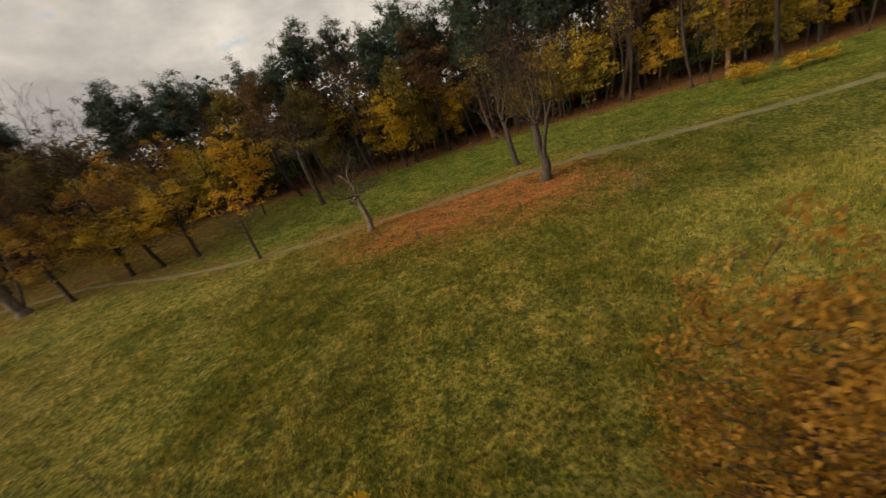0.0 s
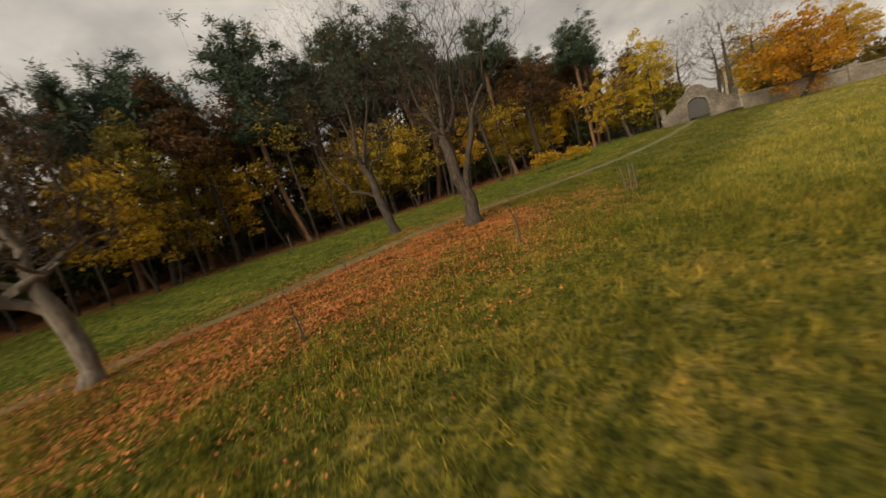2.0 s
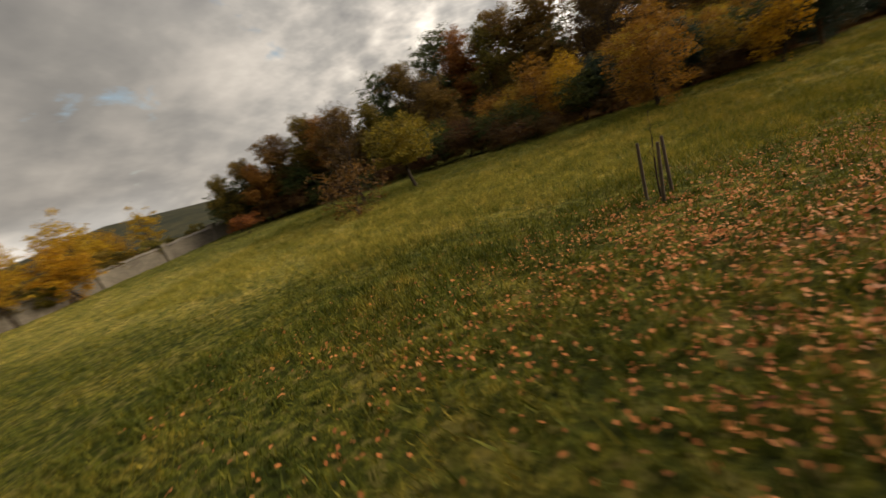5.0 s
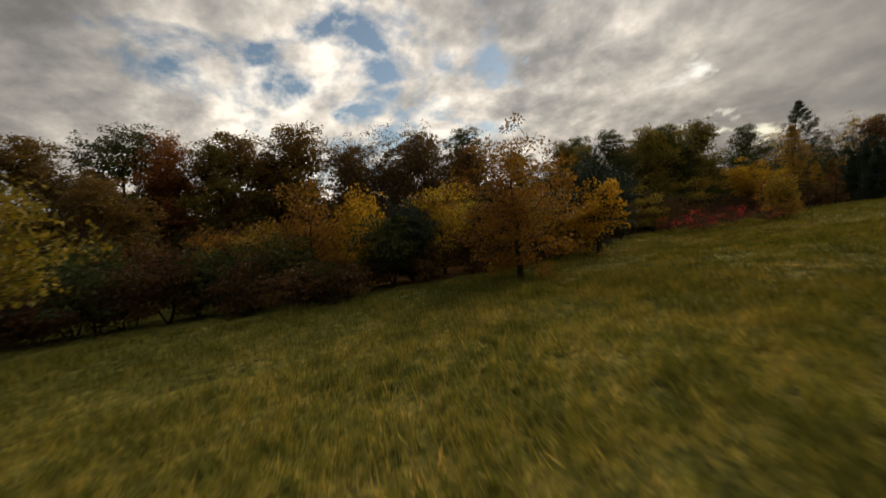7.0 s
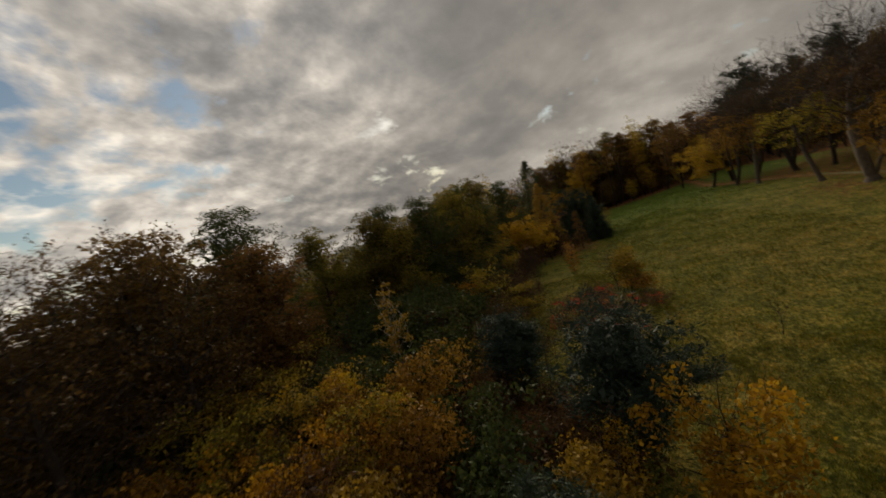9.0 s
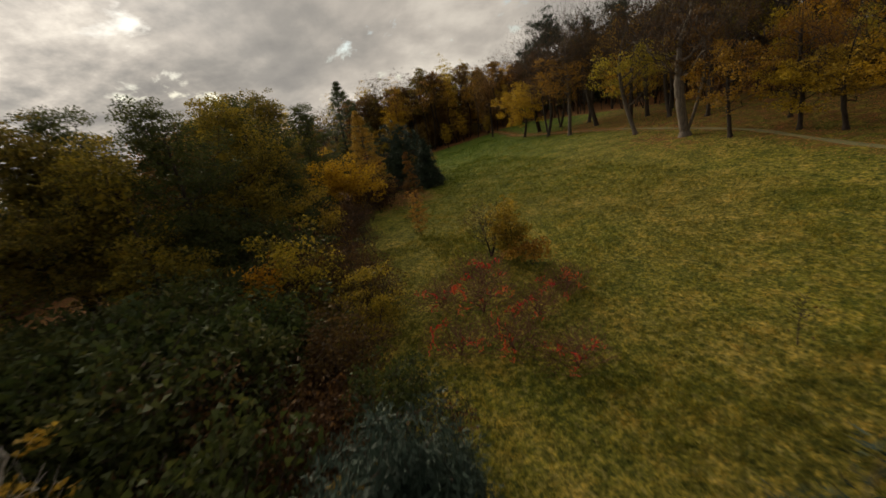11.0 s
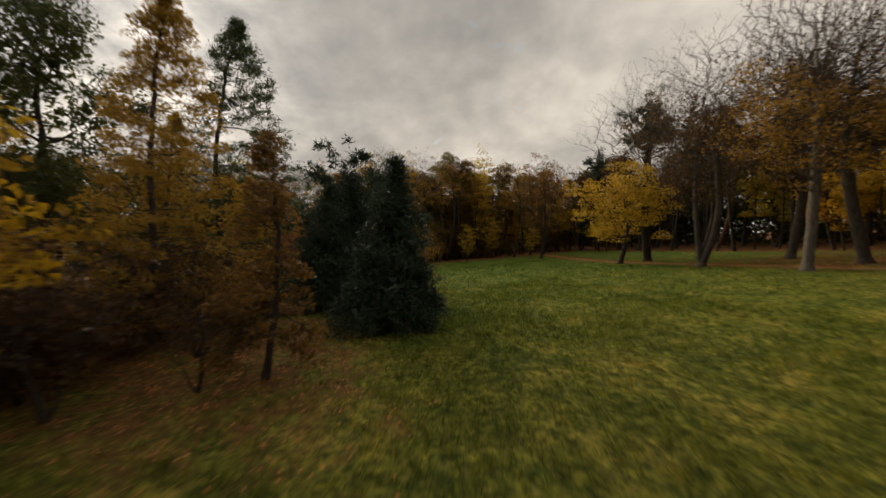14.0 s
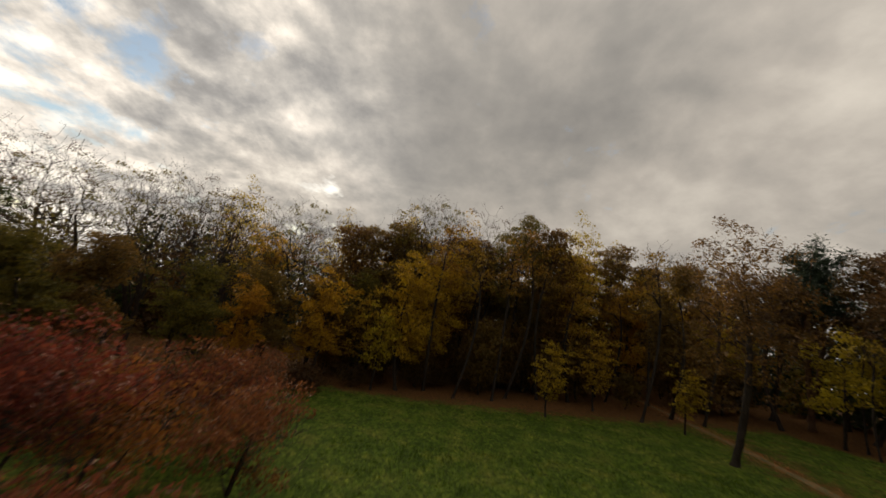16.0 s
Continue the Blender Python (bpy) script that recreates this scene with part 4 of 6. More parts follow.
    tagged(place(ug, 9.0, 56.0), "dark green undergrowth shrub between the stems of the wood", "shrub", "undergrowth of the northern wood")
    x = -40.0
    while x < 62:
        copy_at(ug, x, float(wood_edge(x)) + rng.uniform(4.0, 12.0), rng.uniform(0, 360), rng.uniform(0.8, 1.4))
        x += rng.uniform(1.6, 3.0)
    x = 4.0
    while x < 58:
        put(pines, x, float(wood_edge(x)) + rng.uniform(9, 15), rng.uniform(0.85, 1.05))
        x += rng.uniform(3.0, 5.0)
    # low yellow shrubs on the verge
    sh = tree("yellow_shrub", 80, 2.6, 1.5, YELLOW, BARK_DARK, "dome", 0.85, 0.05, 120, 1100, 0.2, forks=[(0.4, 0.2, 1.6), (-0.4, 0.1, 1.7), (0.1, -0.4, 1.5)])
    tagged(place(sh, 33.9, 38.4), "low bright yellow shrub on the verge", "shrub")
    copy_at(sh, 38.6, 37.2, 80, 0.8)
    copy_at(sh, 41.5, 37.4, 170, 0.65)


northern_wood()


# ---------------------------------------------------------------- lower wood and meadow edge
def lower_wood():
    T = tagged
    G = "trees of the lower wood"
    # trees that can be told apart, from the wall end westwards
    t1 = tree("fruit_tree", 101, 6.0, 2.7, HAZEL_DULL, BARK_DARK, "dome", 0.86, 0.14, 420, 9000, 0.13, cluster=0.4, per=36, lobes=0.2, core=500)
    T(place(t1, 22.6, 2.2), "round yellowish-green fruit tree at the meadow's lower edge", "tree", G)
    b1 = tree("brown_shrub", 102, 3.2, 1.7, COPPER_DARK, BARK_DARK, "tall", 0.97, 0.05, 520, 1100, 0.13, per=8, cluster=0.25, tip=0.006, forks=[(0.5, 0.3, 1.8), (-0.5, 0.2, 1.9), (0.1, -0.5, 1.7)])
    T(place(b1, 25.8, 7.6, 0, 1.3), "round brown-leaved shrub standing in the meadow", "shrub")
    bt = tree("bare_tree", 138, 8.6, 2.6, BROWN, BARK, "vase", 0.8, 0.10, 420, 60, 0.14, tip=0.006, rise=0.9, forks=[(-0.6, 0.3, 5.2), (0.5, 0.1, 5.6), (0.1, -0.5, 5.8), (-0.2, 0.6, 5.0)])
    T(place(bt, 27.4, 1.4), "bare many-stemmed tree above brown shrubs", "tree", G)
    b2 = tree("red_shrub", 103, 3.0, 1.9, RUST, BARK_DARK, "dome", 0.95, 0.05, 240, 1600, 0.18, forks=[(0.6, 0.3, 1.4), (-0.5, 0.2, 1.5), (0.1, -0.5, 1.3)])
    T(place(b2, 42.6, -4.4, 0, 0.85), "round rust-brown shrub near the wall", "shrub")
    y1 = tree("maple_tree", 104, 6.6, 1.9, GOLD, BARK_DARK, "tall", 0.93, 0.10, 280, 4600, 0.15, thin=0.0, cluster=0.36, folded=True)
    T(place(y1, 8.0, -5.8), "golden maple at the meadow's lower edge", "tree", G)
    y2 = tree("maple_tree", 105, 6.6, 2.3, YELLOW, BARK_DARK, "tall", 0.92, 0.10, 240, 4200, 0.17, thin=0.0, cluster=0.42, folded=True)
    T(place(y2, 3.1, -4.3), "slim yellow maple at the meadow's lower edge", "tree", G)
    y3 = tree("maple_tree", 106, 7.0, 2.5, BRONZE, BARK_DARK, "tall", 0.92, 0.11, 240, 4600, 0.18, thin=0.0, cluster=0.42, folded=True)
    T(place(y3, 10.3, -8.2), "orange-yellow maple in the lower wood", "tree", G)
    lr = tree("hornbeam_tree", 107, 7.0, 2.6, BRONZE, BARK_DARK, "tall", 0.97, 0.14, 620, 14000, 0.115, 0.6, 0.3, rise=0.2, top=0.92)
    T(place(lr, 4.9, 3.9), "dense golden-brown hornbeam at the meadow edge", "tree", G)
    for seed, x, y, h, r, m, lab, nm in ((108, -6.9, 1.2, 7.4, 2.7, BLUE_NEEDLE, "young dark blue-green pine among shrubs", "pine_tree"), (109, -12.8, -3.6, 5.7, 1.8, BLUE_NEEDLE, "young dark pine among shrubs", "pine_tree"),
                                         (110, 0.3, -1.9, 5.1, 1.7, NEEDLE, "small dark pine among yellow maples", "pine_tree"), (128, 5.9, -4.0, 5.2, 1.8, NEEDLE, "small dark pine beside golden maples", "pine_tree")):
        p = tree(nm, seed, h, r, m, BARK_PINE, "tall", 0.97, 0.10, 300, 24000, 0.16, 0.22, 0.24, tip=0.010, rise=0.2, top=0.9, kind="needle", lobes=0.18, shell=0.36, core=1500)
        T(place(p, x, y), lab, "tree", G)
    y4 = tree("maple_tree", 111, 5.5, 1.9, BRONZE, BARK_DARK, "tall", 0.92, 0.08, 220, 2200, 0.16, thin=0.2, cluster=0.38, folded=False)
    T(place(y4, -7.7, -12.1), "small golden maple in the lower wood", "tree", G)
    y5 = tree("maple_tree", 137, 6.0, 1.9, GOLD, BARK_DARK, "tall", 0.97, 0.08, 300, 2900, 0.17, cluster=0.3, per=16, folded=True, thin=0.1)
    T(place(y5, -3.1, 3.1, 0, 0.95), "bright orange-yellow maple on the meadow's edge", "tree", G)
    copy_at(y5, -4.3, -0.2, 60, 0.62)
    copy_at(y5, -5.6, -9.8, 80, 0.95)
    copy_at(y5, -10.5, -12.4, 150, 1.0)
    copy_at(y5, -2.6, -13.5, 220, 0.9)
    copy_at(y5, -4.0, -12.6, 290, 0.95)
    copy_at(y4, -0.8, -7.1, 130, 0.95)
    copy_at(y4, -8.4, -7.5, 220, 1.1)
    copy_at(y4, -12.9, -4.3, 40, 0.8)
    bi = tree("birch_tree", 112, 9.4, 1.3, LARCH, BARK_BIRCH, "tall", 0.8, 0.07, 220, 1500, 0.13, 0.7, 0.2, rise=0.8, lean=(0.8, 0.3), twig_mat=BARK_BIRCH)
    T(place(bi, -15.6, -11.4), "slender leaning birch with a white trunk and golden leaves", "tree", G)
    ol = tree("hazel_tree", 113, 5.9, 2.4, HAZEL, BARK_DARK, "tall", 0.95, 0.09, 300, 4600, 0.135, cluster=0.4, per=30, thin=0.1, folded=False, forks=[(0.8, 0.2, 3.4), (-0.7, 0.5, 3.6), (0.1, -0.8, 3.2)])
    T(place(ol, -5.5, -9.3), "yellow-green hazel bush in the lower wood", "shrub", G)
    gb = tree("green_bush", 129, 4.6, 2.2, GREEN, BARK_DARK, "dome", 0.97, 0.08, 260, 3000, 0.17, cluster=0.36, per=24, folded=False, forks=[(0.7, 0.2, 2.6), (-0.6, 0.5, 2.8), (0.1, -0.7, 2.5)])
    T(place(gb, -2.6, -3.4), "dark green bush in the lower wood", "shrub", G)
    rb = tree("brown_bush", 136, 4.2, 2.0, BROWN, BARK_DARK, "dome", 0.97, 0.07, 420, 2400, 0.115, cluster=0.34, per=16, folded=False, tip=0.006, forks=[(0.7, 0.2, 2.4), (-0.6, 0.5, 2.5), (0.1, -0.7, 2.3)])
    T(place(rb, -9.6, -5.2), "half-bare brown bush in the lower wood", "shrub", G)
    for o, x, y, t, s in ((gb, -11.2, -10.5, 50, 1.15), (rb, -16.8, -5.7, 120, 1.0), (gb, -23.1, -8.8, 200, 1.3), (ol, -29.3, -6.6, 260, 1.1), (gb, -34.9, -6.4, 20, 1.2), (ol, -42.3, -5.6, 150, 1.15), (rb, 18.2, -7.6, 310, 1.1), (ol, -25.2, -3.0, 80, 0.75), (ol, -47.4, -5.8, 75, 1.1),
                          (gb, -6.4, -4.6, 95, 1.1), (rb, -2.0, -9.8, 210, 1.3), (gb, -10.2, -8.6, 275, 1.2), (gb, -14.5, -7.5, 330, 1.2), (rb, -19.0, -9.0, 45, 1.3), (gb, -24.5, -7.0, 100, 1.1), (gb, 7.6, -3.4, 190, 1.0), (rb, 1.4, -2.0, 30, 1.0), (rb, -5.6, -1.6, 250, 0.9),
                          (rb, -27.6, -2.6, 15, 0.95), (ol, -28.5, -3.4, 60, 0.55), (rb, -32.4, -7.2, 170, 1.2), (y5, -29.8, -8.6, 280, 1.0), (y5, -9.0, -19.8, 20, 1.1), (ol, -12.5, -21.5, 70, 1.2), (ol, -14.4, -22.4, 130, 1.25), (y5, -13.6, -20.6, 30, 1.05), (ol, -17.5, -20.0, 330, 1.1), (y5, -8.2, -13.4, 75, 1.05), (ol, -7.0, -14.6, 20, 1.0), (ol, -6.0, -19.0, 190, 1.1), (y5, -3.8, -17.6, 250, 1.0), (ol, -10.6, -16.8, 300, 1.1), (y5, 2.0, -14.0, 200, 0.95), (gb, -13.2, -15.0, 30, 1.25), (gb, -9.0, -15.6, 80, 1.2), (ol, -5.2, -15.8, 190, 1.0), (gb, -16.4, -14.4, 230, 1.1), (rb, -12.0, -18.6, 10, 1.3), (rb, -17.2, -18.0, 140, 1.4), (gb, -20.6, -13.0, 320, 1.2), (ol, -8.0, -18.4, 260, 1.1), (gb, -22.0, -17.6, 50, 1.2), (rb, -1.0, -16.0, 170, 1.2), (rb, -31.6, -2.8, 40, 0.9), (rb, -30.2, -5.0, 310, 1.2), (rb, -21.4, -4.6, 160, 1.1), (gb, -18.0, -3.0, 60, 0.8), (gb, -52.0, -6.0, 40, 1.3), (gb, -56.5, -7.5, 110, 1.4), (gb, -47.0, -8.4, 170, 1.4), (rb, -61.0, -7.6, 220, 1.4), (gb, -64.5, -5.6, 280, 1.3), (gb, -41.0, -8.2, 330, 1.3), (rb, -37.4, -8.0, 20, 1.4)):
        copy_at(o, x, y, t, s)
    br_h = tree("hazel_tree", 142, 5.4, 2.2, BRONZE, BARK_DARK, "tall", 0.95, 0.08, 280, 3800, 0.14, cluster=0.38, per=26, thin=0.1, forks=[(0.7, 0.3, 3.0), (-0.7, 0.3, 3.2), (0.1, -0.7, 3.0)])
    T(place(br_h, 7.4, -9.6), "golden-brown hazel bush in the lower wood", "shrub", G)
    for x, y, t, s in ((9.6, -12.2, 40, 1.1), (5.4, -12.6, 100, 1.0), (2.8, -9.4, 160, 0.9), (1.0, -12.4, 220, 1.05), (6.2, -15.8, 280, 1.15), (10.8, -16.4, 340, 1.2), (-1.2, -10.2, 30, 0.9), (2.6, -16.6, 90, 1.2), (13.2, -11.4, 150, 1.1), (-1.4, -19.0, 10, 1.2), (5.0, -19.6, 60, 1.25), (14.6, -15.6, 200, 1.2)):
        copy_at(br_h, x, y, t, s)
    for x, y, t, s in ((-4.2, -6.6, 20, 1.0), (-2.0, -0.7, 140, 0.8), (-11.6, -7.2, 200, 1.0), (3.6, -5.2, 260, 1.1)):
        copy_at(y4, x, y, t, s)
    # shrubs with red leaf tips
    su = tree("sumac_shrub", 114, 2.4, 2.3, SUMAC, SUMAC_STEM, "dome", 0.95, 0.045, 1300, 85, 0.28, 0.2, 0.24, per=12, tip=0.008, twig_mat=SUMAC_STEM, forks=[(0.9, 0.3, 1.3), (-0.8, 0.5, 1.4), (0.2, -0.9, 1.3), (0.5, 0.9, 1.2)])
    T(place(su, -24.3, 2.6), "half-bare sumac shrub with brown stems and scarlet leaf tufts", "shrub", "sumac shrubs")
    for x, y, t, s in ((-27.5, 3.8, 100, 0.95), (-22.0, 4.7, 200, 0.8), (-26.3, 0.8, 30, 0.8), (-20.2, 2.4, 250, 0.85), (-23.4, 7.2, 70, 0.7), (-21.4, 0.2, 330, 0.8), (-18.0, 4.0, 20, 0.7)):
        copy_at(su, x, y, t, s)
    mu = tree("bare_shrub", 115, 4.8, 1.9, BROWN, BARK_DARK, "vase", 0.85, 0.085, 900, 60, 0.12, tip=0.005, forks=[(0.5, 0.3, 2.6), (-0.6, 0.2, 2.7), (0.1, -0.5, 2.8), (-0.2, 0.6, 2.4)], rise=0.8)
    T(place(mu, -31.0, 6.2), "bare many-stemmed shrub in the meadow", "shrub")
    go = tree("golden_shrub", 116, 4.6, 1.25, HAZEL, BARK_DARK, "tall", 0.94, 0.06, 260, 3600, 0.14, cluster=0.35, forks=[(0.4, 0.2, 2.4), (-0.4, 0.1, 2.5)])
    T(place(go, -29.5, 7.0), "golden-leaved shrub beside a bare shrub", "shrub")
    og = tree("orange_shrub", 117, 2.2, 1.2, ORANGE, BARK_DARK, "dome", 0.9, 0.04, 160, 900, 0.16, forks=[(0.4, 0.2, 1.2), (-0.4, 0.1, 1.3)])
    T(place(og, -27.7, 7.6), "low orange-brown shrub in the grass", "shrub")
    sp = tree("sapling", 118, 4.6, 0.95, ORANGE, TWIG, "tall", 0.9, 0.03, 260, 1500, 0.105, per=9, cluster=0.17)
    T(place(sp, -40.5, 3.3), "slender sapling with sparse orange leaves", "sapling")
    s2 = tree("sapling", 119, 2.4, 0.4, BROWN, TWIG, "tall", 0.7, 0.02, 60, 20, 0.1)
    T(place(s2, -14.8, 10.9), "thin bare sapling in the meadow", "sapling")
    # further west
    ym = tree("maple_tree", 120, 9.0, 4.3, GOLD, BARK_DARK, "tall", 0.95, 0.16, 380, 11000, 0.2, cluster=0.6, per=80)
    T(place(ym, -58.2, -1.4), "large bright golden maple at the meadow edge", "tree", G)
    la = tree("larch_tree", 121, 13.4, 3.7, LARCH, BARK, "cone", 0.92, 0.15, 620, 20000, 0.17, 0.35, 0.24, rise=0.05, top=0.96)
    T(place(la, -65.2, 2.5), "tall golden larch beside a spruce", "tree", G)
    copy_at(la, -70.6, 4.2, 130, 0.55)
    copy_at(la, -68.4, 1.6, 240, 0.72)
    sp1 = tree("spruce_tree", 122, 19.2, 7.0, SPRUCE, BARK_DARK, "cone", 0.92, 0.22, 760, 42000, 0.25, 0.2, 0.2, tip=0.012, rise=-0.25, top=0.97, kind="spray", lobes=0.45)
    T(place(sp1, -77.2, 1.8), "tall dark spruce rising above the lower wood", "tree", G)
    fr = tree("fir_tree", 123, 7.3, 2.7, NEEDLE, BARK_DARK, "cone", 1.0, 0.13, 620, 32000, 0.17, 0.22, 0.26, tip=0.011, rise=0.15, top=0.96, kind="needle", lobes=0.35, core=2600)
    T(place(fr, -65.0, 11.3), "dense dark young fir at the meadow edge", "tree", G)
    fr2 = tree("pine_tree", 124, 10.6, 3.3, NEEDLE, BARK_DARK, "tall", 1.0, 0.19, 520, 26000, 0.3, 0.26, 0.3, tip=0.011, rise=0.1, top=0.94, kind="needle", lobes=0.5)
    T(place(fr2, -75.6, 9.7), "dark bushy pine at the meadow edge", "tree", G)
    copy_at(fr, -70.8, 8.0, 70, 0.8)
    copy_at(fr, -73.4, 10.9, 190, 0.5)
    copy_at(fr, -78.6, 9.0, 250, 0.95)
    copy_at(fr, -72.4, 8.2, 130, 1.0)
    br = tree("larch_tree", 125, 6.8, 1.6, COPPER_DARK, BARK_DARK, "cone", 0.92, 0.09, 260, 5200, 0.15, 0.4, 0.2, rise=0.1, top=0.95)
    T(place(br, -59.6, 7.2), "small brownish larch before a fir", "tree", G)
    ys = tree("sapling", 126, 5.2, 1.6, COPPER, TWIG, "tall", 0.92, 0.04, 420, 3200, 0.075, per=8, cluster=0.22, forks=[(0.2, 0.1, 3.4), (-0.3, -0.1, 3.6)])
    T(place(ys, -74.6, 14.3), "young yellow-leaved tree on the meadow", "sapling")
    rs = tree("red_shrub", 127, 4.2, 2.9, RUST_RED, BARK_DARK, "vase", 0.86, 0.07, 560, 5600, 0.105, cluster=0.46, per=60, lobes=0.5, thin=0.35, rise=0.3, forks=[(0.8, 0.3, 2.4), (-0.8, 0.4, 2.6), (0.1, -0.8, 2.3)])
    T(place(rs, -86.6, 10.6, 140, 0.95), "red-leaved shrub at the end of the meadow", "shrub")
    bs = tree("golden_shrub", 139, 4.2, 2.3, BRONZE, BARK_DARK, "vase", 0.85, 0.07, 480, 6000, 0.11, cluster=0.45, per=50, lobes=0.5, rise=0.3, forks=[(0.7, 0.3, 2.4), (-0.7, 0.4, 2.6), (0.1, -0.8, 2.3)])
    T(place(bs, -80.4, 12.6), "golden-brown shrub before the red shrubs", "shrub")
    copy_at(bs, -84.6, 13.6, 300, 0.85)
    ob = tree("orange_shrub", 144, 5.6, 2.9, RUST_DULL, BARK_DARK, "vase", 0.8, 0.09, 560, 4200, 0.11, cluster=0.45, per=50, lobes=0.5, thin=0.2, rise=0.3, forks=[(0.8, 0.3, 3.0), (-0.8, 0.4, 3.2), (0.1, -0.9, 2.9)])
    T(place(ob, -91.6, 8.9), "tall orange-leaved shrub behind the red shrubs", "shrub")
    for x, y, t, sc in ((-95.2, 12.0, 20, 1.05), (-97.6, 7.6, 130, 1.1), (-93.5, 5.0, 80, 1.4), (-100.5, 9.0, 190, 1.2)):
        copy_at(rs, x, y, t, sc)
    # deeper wood: brown, green, rust and bare crowns
    pool = [tree("forest_tree", 130, 14.0, 4.4, COPPER_DARK, BARK_DARK, "lobed", 0.92, 0.25, 520, 17000, 0.15, tip=0.011, cluster=0.36, per=15, coarse=0.09, lobes=0.3, shell=0.38, core=2600),
            tree("forest_tree", 131, 16.0, 4.8, GREEN, BARK_DARK, "lobed", 0.92, 0.28, 520, 17000, 0.15, tip=0.011, cluster=0.36, per=15, coarse=0.09, lobes=0.3, shell=0.38, core=2600),
            tree("forest_tree", 132, 13.5, 4.2, RUST_DULL, BARK_DARK, "lobed", 0.92, 0.24, 520, 17000, 0.15, tip=0.011, cluster=0.36, per=15, coarse=0.09, lobes=0.3, shell=0.38, core=2600),
            tree("forest_tree", 133, 15.0, 4.4, OLIVE, BARK_DARK, "lobed", 0.92, 0.25, 520, 17000, 0.15, tip=0.011, cluster=0.36, per=15, coarse=0.09, lobes=0.3, shell=0.38, core=2600),
            tree("forest_tree", 134, 15.8, 4.4, BROWN, BARK_DARK, "tall", 0.84, 0.24, 1300, 5200, 0.13, tip=0.009, per=10, cluster=0.34, rise=0.5, wobble=0.04)]
    labs = ["brown-leaved tree in the lower wood", "dark green oak in the lower wood", "rust-coloured tree in the lower wood", "yellowing green tree in the lower wood", "tall half-bare tree with thin brown leaves in the lower wood"]
    for o, l in zip(pool, labs):
        T(o, l, "tree", G)
    oaks = [tree("oak_tree", 150 + i, h, r, m, BARK_DARK, "lobed", 0.94, 0.26, 700, 24000, 0.125, tip=0.010, cluster=0.36, per=18, coarse=0.08, lobes=0.3, shell=0.34, core=2600) for i, (h, r, m) in enumerate(((15.5, 4.8, GREEN), (13.5, 4.6, HAZEL_DULL)))]
    T(place(oaks[0], -36.5, -19.0), "tall dark green oak in the lower wood", "tree", G)
    T(place(oaks[1], -43.4, -11.0, 0, 1.12), "yellowing green oak behind the thicket", "tree", G)
    for i, x, y, t, s in ((0, -37.0, -12.6, 130, 0.98), (1, -33.0, -14.8, 200, 0.95), (0, -49.6, -10.4, 260, 1.02), (1, -54.4, -11.4, 70, 1.22), (0, -71.6, -5.8, 310, 1.05), (0, -17.0, -24.6, 40, 1.12)):
        copy_at(oaks[i], x, y, t, s)
    rng = random.Random(9)
    used = set()

    def put(i, x, y, s):
        if i in used:
            return copy_at(pool[i], x, y, rng.uniform(0, 360), s)
        used.add(i)
        return place(pool[i], x, y, rng.uniform(0, 360), s)

    tall = (14.0, 16.0, 13.5, 15.0, 15.5)
    # the wood behind the meadow's lower edge: which tree, where, how tall
    for i, x, y, h in ((1, 19.8, -30.8, 16.6), (2, 16.4, -29.8, 14.4), (0, 24.8, -24.2, 13.2), (3, 12.8, -26.0, 13.4), (0, 10.2, -28.0, 15.6), (0, 4.8, -26.8, 16.0), (4, 0.0, -25.5, 15.4), (0, -2.2, -27.5, 14.6), (4, -5.9, -25.1, 15.9), (0, -8.4, -23.4, 15.2), (4, -1.0, -19.5, 15.0), (4, -6.5, -19.0, 15.2), (0, -14.0, -20.5, 13.2),
                       (4, -12.6, -27.5, 16.4), (3, -27.0, -22.5, 13.2), (1, -23.5, -29.0, 14.0), (3, -33.5, -19.0, 13.8), (1, 28.5, -25.0, 13.0), (4, 22.5, -21.0, 11.5),
                       (0, 40.9, -12.5, 9.0), (3, 36.6, -13.6, 9.6), (0, 31.8, -11.4, 9.2), (3, 28.0, -11.8, 8.4), (4, 34.0, -17.0, 11.0), (0, 44.5, -11.0, 7.6), (3, 46.5, -8.6, 6.4), (2, 42.6, -9.4, 6.2), (2, 39.0, -19.0, 9.5), (2, 34.2, -12.6, 8.6), (0, 20.5, -14.5, 8.6),
                       (0, -46.5, -16.0, 13.5), (3, -61.2, -9.6, 16.4), (4, -68.8, -10.5, 11.3), (0, -82.4, -5.9, 10.2), (3, -80.1, 0.3, 8.7), (3, -52.0, -14.0, 14.5), (1, -57.0, -15.0, 15.0),
                       (3, -99.0, -2.5, 8.5), (0, -105.0, -3.0, 9.5), (3, -111.0, 0.0, 9.0), (0, -117.0, 3.0, 10.0), (1, -93.0, -6.0, 9.0), (0, -122.0, 7.0, 10.5), (3, -127.0, 10.5, 12.0)):
        put(i, x, y, h / tall[i] * (1.0 if i == 4 else 1.08))
    x = 47.0
    while x > -105:
        y = float(lower_edge(x)) - 30 + rng.uniform(-2, 2) - (6 if -32 < x < 30 else 0) + (12 if x < -35 else 0)
        put(rng.choice((0, 0, 1, 3, 3, 4)), x, y, rng.uniform(0.8, 0.98) * (0.75 if x > 24 else 1.0))
        x -= rng.uniform(7.0, 10.0)
